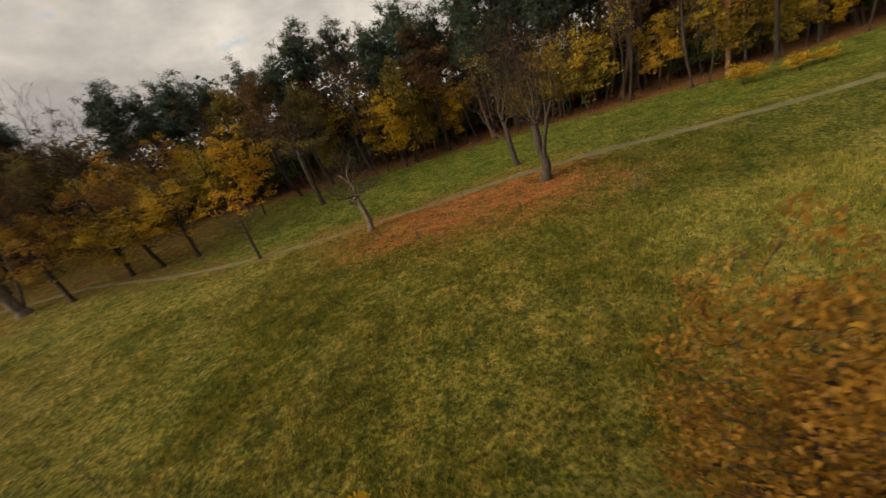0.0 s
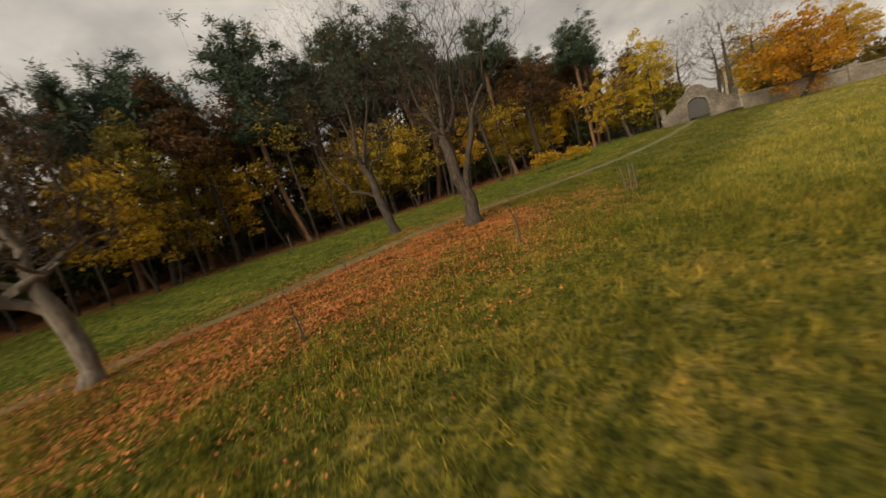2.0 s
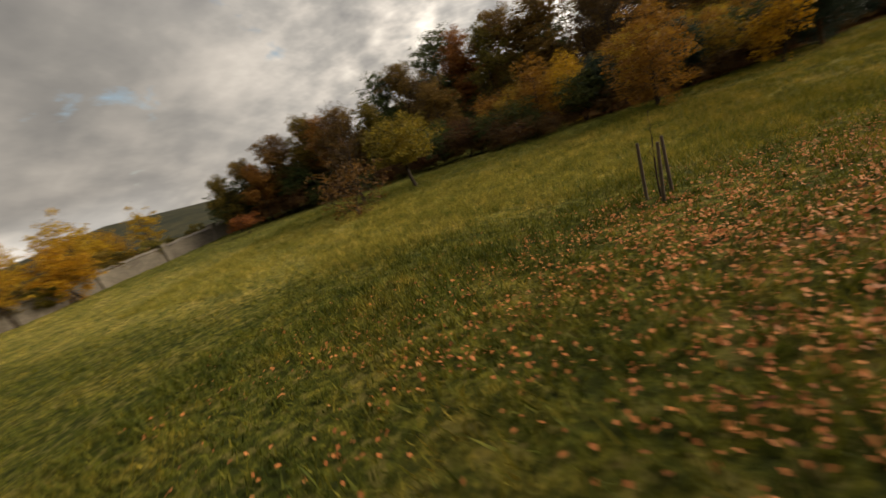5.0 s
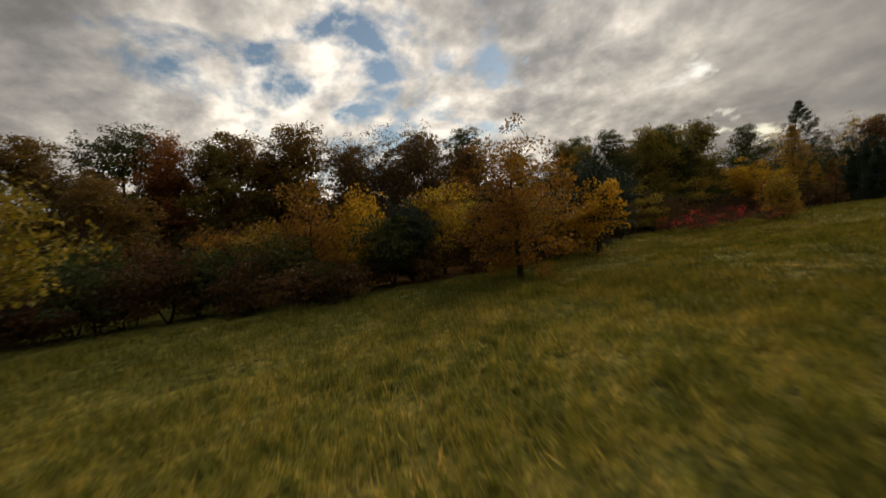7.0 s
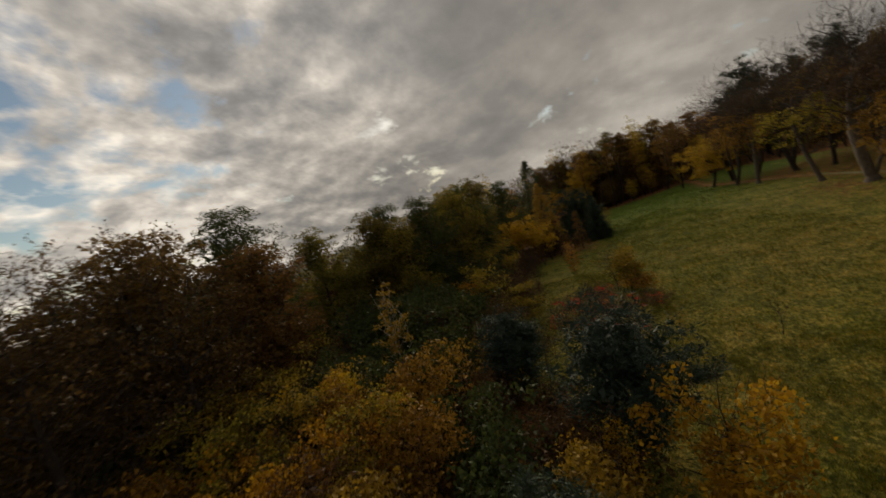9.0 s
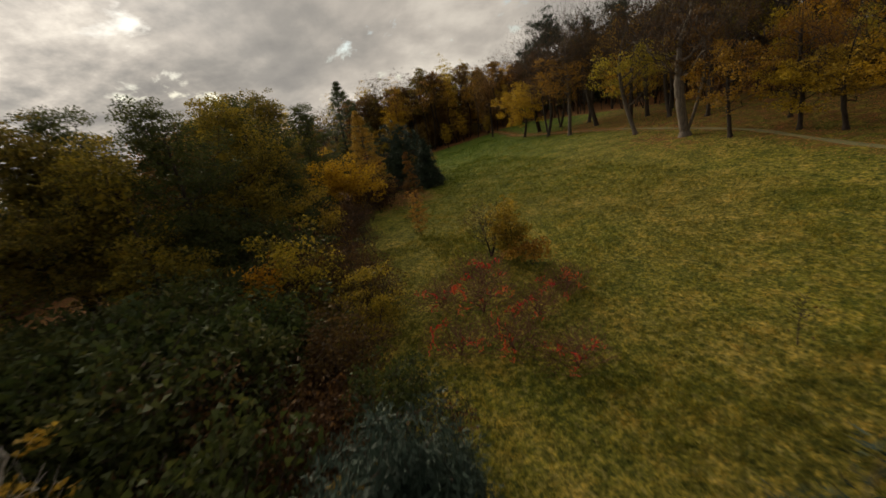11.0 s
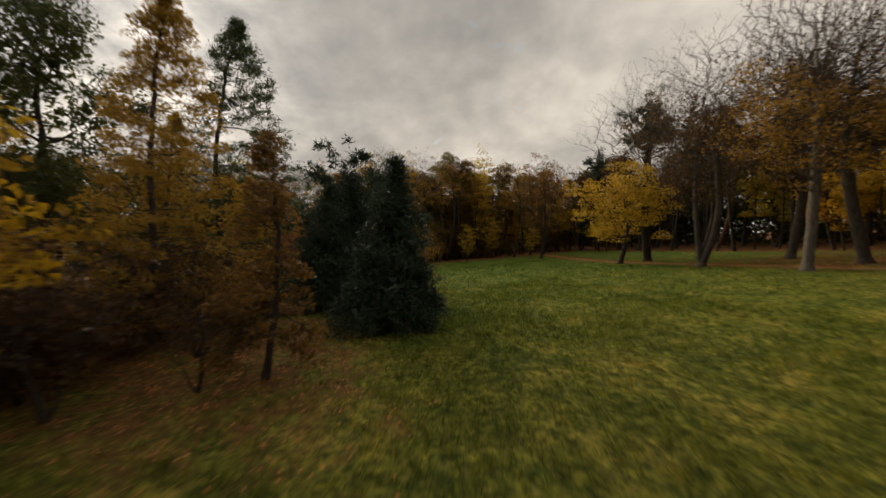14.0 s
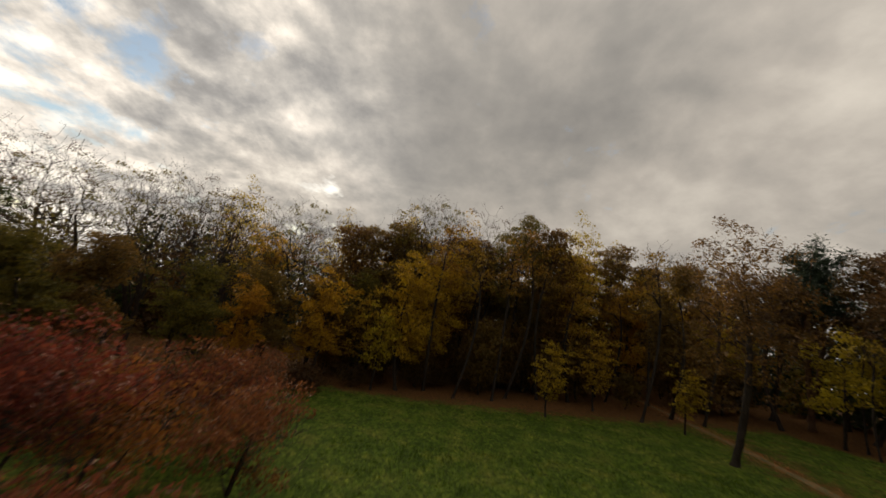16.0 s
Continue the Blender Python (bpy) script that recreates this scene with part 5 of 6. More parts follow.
    th = tree("bare_thicket", 141, 4.2, 1.8, BROWN, BARK_DARK, "dome", 0.9, 0.05, 700, 260, 0.12, tip=0.005, rise=0.8, forks=[(0.6, 0.3, 2.2), (-0.6, 0.4, 2.3), (0.1, -0.6, 2.2), (0.4, 0.5, 2.0)])
    T(place(th, -37.5, -3.4), "brown leafless thicket at the meadow's edge", "shrub", "undergrowth of the lower wood")
    for x, y, t, s in ((-41.0, -4.4, 60, 1.1), (-43.6, -2.0, 130, 1.0), (-46.2, -3.4, 200, 1.1), (-48.0, -1.2, 280, 0.9), (-40.2, -1.4, 340, 0.75), (-33.6, -4.6, 25, 1.0), (-51.0, -2.6, 100, 1.0), (-29.6, -4.0, 170, 0.9), (-16.0, -2.0, 240, 0.8), (-53.2, 0.2, 15, 0.85), (-58.0, 3.4, 70, 1.1), (-60.4, 1.0, 150, 1.2), (-62.4, 4.6, 210, 1.1), (-56.2, 1.6, 300, 1.0), (-64.6, 2.4, 30, 1.2), (-59.0, 5.8, 120, 0.8)):
        copy_at(th, x, y, t, s)
    # undergrowth at the foot of the wood
    un = tree("undergrowth_shrub", 140, 2.6, 1.9, BROWN, BARK_DARK, "dome", 0.97, 0.04, 110, 1900, 0.13, coarse=0.2, core=220, forks=[(0.6, 0.3, 1.3), (-0.6, 0.4, 1.4), (0.1, -0.6, 1.3)])
    T(un, "brown tangled undergrowth shrub at the wood's foot", "shrub", "undergrowth of the lower wood")
    first = True
    for x, y, sc in ((10.2, -2.4, 1.0), (12.0, -3.2, 0.8), (15.0, -5.0, 1.5), (17.4, -6.6, 0.8), (20.4, -8.4, 1.4), (23.2, -7.6, 0.9), (16.4, -7.6, 1.5), (13.0, -6.4, 1.4), (19.6, -9.2, 1.6), (22.6, -9.6, 1.6), (25.5, -8.8, 1.4), (10.8, -5.0, 1.1), (28.0, -9.6, 1.4), (31.0, -8.6, 1.3), (34.0, -9.0, 1.4), (37.0, -9.4, 1.3)):
        place(copy_thing(gb if rng.random() < 0.55 else rb, Matrix.Identity(4)), x + rng.uniform(-0.8, 0.8), y + rng.uniform(-1, 0.6), rng.uniform(0, 360), rng.uniform(0.45, 0.8) * sc, 0.45)
    for x0, x1, y0, y1, n in ((-62, -30, -17, -8, 34), (-31, -19, -20, -9, 20), (26, 48, -22, -9, 26), (-30, 26, -30, -22, 34)):
        for k in range(n):
            x = x0 + (x1 - x0) * (k + rng.random()) / n
            copy_at(gb, x, rng.uniform(y0, y1), rng.uniform(0, 360), rng.uniform(0.9, 1.5))
    x = 44.0
    while x > -130:
        y = float(lower_edge(x)) - rng.uniform(0.5, 5.0)
        s = rng.uniform(0.7, 1.35)
        if not (-16 < x < 14 and y > 3):
            place(un, x, y, 0, s) if first else copy_at(un, x, y, rng.uniform(0, 360), s)
            first = False
        x -= rng.uniform(1.6, 3.2)


lower_wood()


# ---------------------------------------------------------------- woods too far off to tell one tree from the next
def far_woods():
    rng = np.random.default_rng(31)
    spots = []
    for x in np.arange(-185, 150, 4.2):
        for d in (17, 25):
            spots.append((x + rng.uniform(-2, 2), float(wood_edge(x)) + d + rng.uniform(-2, 2), rng.uniform(14, 18)))
    for x in np.arange(-150, 46, 4.6):
        for d in (42, 49):
            spots.append((x + rng.uniform(-2, 2), float(lower_edge(x)) - d + rng.uniform(-2, 2), rng.uniform(10, 13.5)))
    for y in np.arange(-30, 70, 4.6):
        for d in (147, 154):
            spots.append((-d + rng.uniform(-2, 2), y, rng.uniform(15, 19)))
    C, M = [], []
    for x, y, h in spots:
        n = 900
        d = rng.normal(size=(n, 3))
        d /= np.linalg.norm(d, axis=1)[:, None]
        d *= (rng.uniform(0, 1, n) ** 0.4)[:, None]
        z = np.abs(h * (0.5 + 0.5 * d[:, 2]) * rng.uniform(0.85, 1.1))
        z = np.where(rng.uniform(0, 1, n) < 0.5, rng.uniform(0.0, 0.45, n) * h, z)
        C.append(np.stack([x + d[:, 0] * 3.2, y + d[:, 1] * 3.2, z + ground_z(np.full(n, x), np.full(n, y))], -1))
        # mostly dark needle colour, standing in for the shaded inside of the woods
        M.append(np.full(n, rng.choice(4, p=[0.5, 0.3, 0.15, 0.05])))
    V, F = blades(rng, np.concatenate(C), 0.62, 0.8, 0.3, folded=False)
    tagged(new("far_woods", mesh_of("far_woods", V, F, [NEEDLE, BROWN, GREEN, OLIVE], mat_index=np.concatenate(M))), "dense autumn woods in the distance", "woods", kind="stuff")


far_woods()


# ---------------------------------------------------------------- wood at the western end
def western_wood():
    G = "trees of the western wood"
    rng = random.Random(21)
    big = tree("linden_tree", 150, 25.0, 4.8, OLIVE, BARK_DARK, "lobed", 0.74, 0.36, 620, 17000, 0.16, tip=0.009, cluster=0.42, per=20, core=900, forks=[(0.3, 0.2, 14.0), (-0.8, 0.5, 12.0), (0.7, -0.8, 13.0)])
    tagged(place(big, -131.6, 30.8), "very tall dense olive-brown tree", "tree", G)
    ym = tree("maple_tree", 151, 16.0, 3.8, GOLD, BARK_DARK, "tall", 0.86, 0.2, 300, 9000, 0.18, tip=0.009, cluster=0.55, per=40, thin=-0.2, core=700)
    tagged(place(ym, -121.2, 17.0), "tall golden maple at the wood's edge", "tree", G)
    yt = tree("maple_tree", 152, 20.0, 3.0, YELLOW, BARK_DARK, "tall", 0.7, 0.2, 300, 4200, 0.18, tip=0.009, cluster=0.55, per=30)
    tagged(place(yt, -126.0, 37.8), "slender tall yellow maple", "tree", G)
    sy = tree("maple_tree", 153, 7.7, 1.8, YELLOW, BARK_DARK, "tall", 0.8, 0.09, 220, 1900, 0.17)
    tagged(place(sy, -116.2, 31.6), "small slender yellow maple at the wood's edge", "tree", G)
    ba = tree("old_tree", 154, 20.0, 5.8, BROWN, BARK_DARK, "vase", 0.74, 0.27, 2100, 1300, 0.14, tip=0.009, rise=0.45, wobble=0.04, forks=[(-0.7, 0.3, 9.0), (0.9, 0.2, 9.5, 3.5), (0.1, -0.9, 9.2, 4.5)])
    tagged(place(ba, -133.8, 10.2), "tall bare tree with fine branches", "tree", G)
    ha = tree("old_tree", 158, 19.0, 5.2, OLIVE, BARK_DARK, "vase", 0.74, 0.26, 1500, 3200, 0.15, tip=0.009, rise=0.45, wobble=0.04, thin=0.2, forks=[(-0.6, 0.5, 9.0), (0.8, 0.3, 8.5, 3.5), (0.2, -0.8, 9.2, 4.0)])
    tagged(place(ha, -116.1, -8.2), "half-bare tree with thin olive leaves", "tree", G)
    rr = tree("beech_tree", 155, 17.5, 3.4, COPPER_DARK, BARK_DARK, "lobed", 0.8, 0.2, 360, 8000, 0.18, tip=0.009, cluster=0.45, per=20, core=1100)
    tagged(place(rr, -120.6, 47.0), "slim tree with brown leaves by the path", "tree", G)
    po = tree("forest_tree", 156, 17.0, 2.0, COPPER, BARK_DARK, "tall", 0.5, 0.13, 130, 900, 0.17, tip=0.012, cluster=0.5, coarse=0.09, rise=0.8, wobble=0.03, top=0.9)
    tagged(place(po, -128.3, 43.6), "slender tree with a long bare dark stem", "tree", G)
    for o, x, y, sc in ((ba, -111.0, -14.5, 0.92), (ha, -115.5, -15.5, 1.0), (ha, -107.5, -15.6, 0.82), (ba, -104.0, -12.0, 0.8), (ha, -119.5, -3.5, 0.95), (ba, -123.7, -5.2, 1.0), (ba, -119.0, -12.5, 0.95), (ha, -126.2, 0.5, 1.1), (ha, -132.5, 16.5, 1.15), (ba, -139.0, 17.8, 1.15), (yt, -133.5, 23.0, 1.0), (ba, -136.0, 27.0, 1.1),
                        (po, -124.8, 33.5, 1.0), (po, -117.6, 41.9, 0.95), (po, -118.2, 48.9, 0.95), (po, -127.4, 48.7, 1.1), (po, -121.7, 27.5, 1.0), (po, -120.7, 23.1, 0.9), (po, -124.0, 29.5, 1.1), (po, -123.0, 20.0, 1.05), (yt, -134.8, 41.0, 1.1), (rr, -130.0, 35.0, 1.1), (ym, -128.5, 20.0, 1.0), (sy, -119.5, 14.5, 1.0), (sy, -123.5, 12.0, 1.2),
                        (sy, -114.0, 43.8, 0.7), (sy, -121.0, 38.5, 1.0), (ym, -118.5, 8.5, 0.62), (ym, -113.5, 3.0, 0.5)):
        copy_at(o, x, y, rng.uniform(0, 360), sc * (1.2 if y > 2.5 else 1.0))
    us = tree("understorey_tree", 159, 6.5, 2.2, COPPER_DARK, BARK_DARK, "tall", 0.9, 0.08, 160, 3000, 0.18, tip=0.012, cluster=0.5, coarse=0.1, core=500)
    tagged(place(us, -127.0, 26.0), "brown-leaved young tree among taller stems", "tree", G)
    for k in range(46):
        x, y = -123.5 - 17 * rng.random() ** 0.8, rng.uniform(4, 62)
        if abs(y - float(path_y(x))) > 1.8:
            copy_at(us, x, y, rng.uniform(0, 360), rng.uniform(0.7, 1.5))
    for k in range(16):
        copy_at(rr, -131 - 9 * rng.random(), 8 + 3.3 * k + rng.uniform(-1, 1), rng.uniform(0, 360), rng.uniform(1.1, 1.35))
    pool = [ym, yt, ba, rr, po, po]
    for row in range(2):
        y = -18.0
        while y < 66:
            x = -138 - row * 6 + rng.uniform(-2, 2) + (3 if y > 44 else 0)
            k = rng.choice((0, 1, 2, 2, 3, 4, 5))
            if abs(y - float(path_y(x))) > 1.6:
                copy_at(pool[k], x, y, rng.uniform(0, 360), rng.uniform(1.05, 1.3))
            y += rng.uniform(4.0, 6.5)


western_wood()


# ---------------------------------------------------------------- gate, wall and buildings
def box_bm(bm, x0, y0, z0, x1, y1, z1):
    m = Matrix.Translation(((x0 + x1) / 2, (y0 + y1) / 2, (z0 + z1) / 2)) @ Matrix.Diagonal((x1 - x0, y1 - y0, z1 - z0, 1))
    bmesh.ops.create_cube(bm, size=1, matrix=m)


def bm_part(name, bm, mat, parent, label=""):
    me = bpy.data.meshes.new(name)
    bm.to_mesh(me)
    bm.free()
    me.materials.append(mat)
    ob = new(name, me)
    ob.parent = parent
    if label:
        ob["label"] = label
    return ob


def prism(bm, outline, y0, y1):
    """A slab from an outline in (x, z)."""
    f = [bm.verts.new((u, y0, z)) for u, z in outline]
    k = [bm.verts.new((u, y1, z)) for u, z in outline]
    bm.faces.new(f); bm.faces.new(k[::-1])
    m = len(outline)
    for i in range(m):
        j = (i + 1) % m
        bm.faces.new((f[j], f[i], k[i], k[j]))


def gate():
    """An old plastered gateway: wall with an arched opening, scrolled gable, sloping wings and iron leaves. Local x along the wall."""
    g = new("gateway")
    n, half, spring, rise, T = 16, 1.5, 2.1, 1.25, 0.45

    def top(u):
        u = abs(u)
        if u < 1.1:
            return 5.0 + 0.35 * math.cos(u / 1.1 * math.pi / 2)
        if u < 2.6:
            return 3.75 + 1.25 * (1 - math.sin((u - 1.1) / 1.5 * math.pi / 2))
        return 3.75

    us = [-3.0, -2.6, -2.3, -2.0, -1.75] + [half * math.sin(-math.pi / 2 + math.pi * k / n) for k in range(0, n + 1)] + [1.75, 2.0, 2.3, 2.6, 3.0]
    bm = bmesh.new()
    for a, b in zip(us[:-1], us[1:]):
        inside = abs((a + b) / 2) < half
        low = lambda u: spring + rise * math.sqrt(max(0, 1 - (u / half) ** 2)) if inside else -0.6
        prism(bm, [(a, low(a)), (b, low(b)), (b, top(b)), (a, top(a))], -T, T)
    bm_part("wall", bm, PLASTER, g)
    # coping that follows the gable
    bm = bmesh.new()
    for a, b in zip(us[:-1], us[1:]):
        prism(bm, [(a, top(a) + 0.004), (b, top(b) + 0.004), (b, top(b) + 0.16), (a, top(a) + 0.16)], -T - 0.14, T + 0.14)
    bm_part("coping", bm, STONE, g)
    bm = bmesh.new()
    for k in range(n):
        a0, a1 = math.pi * k / n, math.pi * (k + 1) / n
        prism(bm, [(half * math.cos(a0), spring + rise * math.sin(a0)), (half * math.cos(a1), spring + rise * math.sin(a1)),
                   ((half + 0.28) * math.cos(a1), spring + (rise + 0.28) * math.sin(a1)), ((half + 0.28) * math.cos(a0), spring + (rise + 0.28) * math.sin(a0))], -T - 0.09, -T + 0.01)
    bm_part("arch_moulding", bm, STONE, g)
    for s in (-1, 1):
        bm = bmesh.new()
        box_bm(bm, s * 1.9 - 0.24, -T - 0.1, -0.6, s * 1.9 + 0.24, -T + 0.01, 3.5)
        box_bm(bm, s * 1.9 - 0.32, -T - 0.16, 3.5, s * 1.9 + 0.32, -T + 0.01, 3.68)
        bm_part("pilaster", bm, PLASTER, g)
        bm = bmesh.new()
        prism(bm, [(s * 3.004, -0.6), (s * 4.9, -0.6), (s * 4.9, 2.0), (s * 4.0, 2.3), (s * 3.004, 3.1)], -0.3, 0.3)
        bm_part("wing_wall", bm, PLASTER, g)
        bm = bmesh.new()
        box_bm(bm, s * 5.3 - 0.4, -0.45, -0.6, s * 5.3 + 0.4, 0.45, 2.6)
        box_bm(bm, s * 5.3 - 0.5, -0.55, 2.6, s * 5.3 + 0.5, 0.55, 2.8)
        bmesh.ops.create_cone(bm, cap_ends=True, segments=4, radius1=0.55, radius2=0.05, depth=0.5, matrix=Matrix.Translation((s * 5.3, 0, 3.05)) @ Matrix.Rotation(radians(45), 4, "Z"))
        bm_part("pillar", bm, PLASTER, g)
        bm = bmesh.new()
        box_bm(bm, min(0.02 * s, 1.46 * s), -0.05, 0.05, max(0.02 * s, 1.46 * s), 0.03, 2.1)
        # panel added above the leaf so that the arch opening looks dark
        for k in range(8):
            u0, u1 = s * (0.02 + 0.18 * k), s * (0.02 + 0.18 * (k + 1))
            h0, h1 = (2.1 + 1.2 * math.sqrt(max(0, 1 - (u / 1.5) ** 2)) for u in (u0, u1))
            prism(bm, [(u0, 2.1), (u1, 2.1), (u1, h1), (u0, h0)] if s > 0 else [(u1, 2.1), (u0, 2.1), (u0, h0), (u1, h1)], -0.04, 0.02)
            box_bm(bm, u0 - 0.02, -0.07, 0.05, u0 + 0.02, -0.04, h0 - 0.03)
        for z in (0.5, 1.3, 2.02):
            box_bm(bm, min(0.02 * s, 1.46 * s), -0.08, z, max(0.02 * s, 1.46 * s), -0.05, z + 0.08)
        bm_part("gate_leaf", bm, IRON, g, "dark iron gate leaf")
    g.matrix_world = Matrix.Translation((58.0, 28.0, gz(58.0, 28.0) + 0.35)) @ Matrix.Rotation(radians(-84), 4, "Z") @ Matrix.Scale(0.76, 4)
    tagged(g, "old weathered arched gateway with scrolled gable and dark iron gates", "gateway")


gate()

WALL_LINE = [(57.9, 23.0), (57.6, 19.0), (57.0, 14.0), (56.0, 8.0), (54.6, 2.0), (52.8, -4.0), (51.0, -10.0), (49.0, -16.0), (47.0, -22.0)]


def park_wall():
    w = new("park_wall")
    rng = random.Random(3)
    pts = WALL_LINE
    for (x0, y0), (x1, y1) in zip(pts[:-1], pts[1:]):
        d = Vector((x1 - x0, y1 - y0, 0))
        n = Vector((-d.y, d.x, 0)).normalized() * 0.22
        bm = bmesh.new()
        k = 8
        rows = []
        for i in range(k + 1):
            s = i / k
            x, y = x0 + d.x * s, y0 + d.y * s
            z = gz(x, y)
            top = z + 1.5 + rng.uniform(-0.05, 0.05)
            rows.append([bm.verts.new((x + q.x * f, y + q.y * f, zz)) for q, f, zz in ((n, 1, z - 0.5), (n, 1, top), (n, -1, top), (n, -1, z - 0.5))])
        for a, b in zip(rows[:-1], rows[1:]):
            for i in range(3):
                bm.faces.new((a[i], b[i], b[i + 1], a[i + 1]))
        bm.faces.new(rows[0]); bm.faces.new(rows[-1][::-1])
        bm_part("wall_panel", bm, STONE, w)
        bm = bmesh.new()
        cap = []
        for i in range(k + 1):
            s = i / k
            x, y = x0 + d.x * s, y0 + d.y * s
            z = gz(x, y) + 1.55
            cap.append([bm.verts.new((x + n.x * f, y + n.y * f, z + h)) for f, h in ((1.5, 0), (0, 0.22), (-1.5, 0))])
        for a, b in zip(cap[:-1], cap[1:]):
            for i in range(3):
                j = (i + 1) % 3
                bm.faces.new((a[i], b[i], b[j], a[j]))
        bm_part("coping", bm, STONE, w)
        bm = bmesh.new()
        z = gz(x0, y0)
        box_bm(bm, x0 - 0.36, y0 - 0.36, z - 0.4, x0 + 0.36, y0 + 0.36, z + 1.95)
        bm_part("pier", bm, STONE, w)
    tagged(w, "long weathered stone park wall with piers and coping", "wall")


park_wall()


def house(name, x, y, z, turn, w, d, h, roof_h, wall, roof, floors, cols, label):
    """A house with through-set windows on its long faces and a hipped roof with eaves."""
    o = new(name)
    bm = bmesh.new()
    box_bm(bm, -w / 2, -d / 2, -1.0, w / 2, d / 2, h)
    bm_part("wall", bm, wall, o)
    bm = bmesh.new()
    e = 0.5
    b = [bm.verts.new(p) for p in ((-w / 2 - e, -d / 2 - e, h), (w / 2 + e, -d / 2 - e, h), (w / 2 + e, d / 2 + e, h), (-w / 2 - e, d / 2 + e, h))]
    t = [bm.verts.new(p) for p in ((-w / 2 + d * 0.35, 0, h + roof_h), (w / 2 - d * 0.35, 0, h + roof_h))]
    for f in ((b[0], b[1], t[1], t[0]), (b[1], b[2], t[1]), (b[2], b[3], t[0], t[1]), (b[3], b[0], t[0]), (b[3], b[2], b[1], b[0])):
        bm.faces.new(f)
    r = bm_part("roof", bm, roof, o)
    bm = bmesh.new()
    box_bm(bm, w * 0.15, -0.35, h + roof_h * 0.5, w * 0.15 + 0.7, 0.35, h + roof_h + 0.8)
    bm_part("chimney", bm, TILE, r)
    for fl in range(floors):
        for c in range(cols):
            for s in (-1, 1):
                wx = -w / 2 + w * (c + 0.5) / cols
                wz = h / floors * (fl + 0.35)
                bm = bmesh.new()
                for q in ((-0.62, -0.1, 0.62, 0.0), (-0.62, 1.5, 0.62, 1.6)):
                    box_bm(bm, wx + q[0], s * d / 2 - 0.06, wz + q[1], wx + q[2], s * d / 2 + 0.06, wz + q[3])
                for q in (-0.62, -0.04, 0.54):
                    box_bm(bm, wx + q, s * d / 2 - 0.05, wz, wx + q + 0.08, s * d / 2 + 0.05, wz + 1.5)
                win = bm_part("window", bm, WHITE_WALL, o)
                bm = bmesh.new()
                box_bm(bm, wx - 0.54, s * d / 2 - 0.02, wz, wx + 0.54, s * d / 2 + 0.02, wz + 1.5)
                bm_part("pane", bm, GLASS, win)
    o.matrix_world = Matrix.Translation((x, y, z)) @ Matrix.Rotation(radians(turn), 4, "Z")
    return tagged(o, label, "house")


house("manor_house", 104, 23.2, gz(104, 23.2) + 2.2, -80, 15, 10, 8.2, 2.6, HOUSE_WALL, SLATE, 3, 7, "cream-walled three-storey house behind the gateway")
for i, (x, y, t, wl, rf) in enumerate(((150, -78, 20, WHITE_WALL, TILE), (163, -88, 70, HOUSE_WALL, TILE), (172, -80, 10, WHITE_WALL, TILE), (186, -96, 40, WHITE_WALL, SLATE), (158, -100, 5, HOUSE_WALL, TILE), (200, -84, 80, WHITE_WALL, TILE))):
    house("town_house", x, y, gz(x, y), t, 13, 8, 5.6, 3.4, wl, rf, 2, 4, "distant town house with pitched roof" if rf is SLATE else "distant town house with red tiled roof")


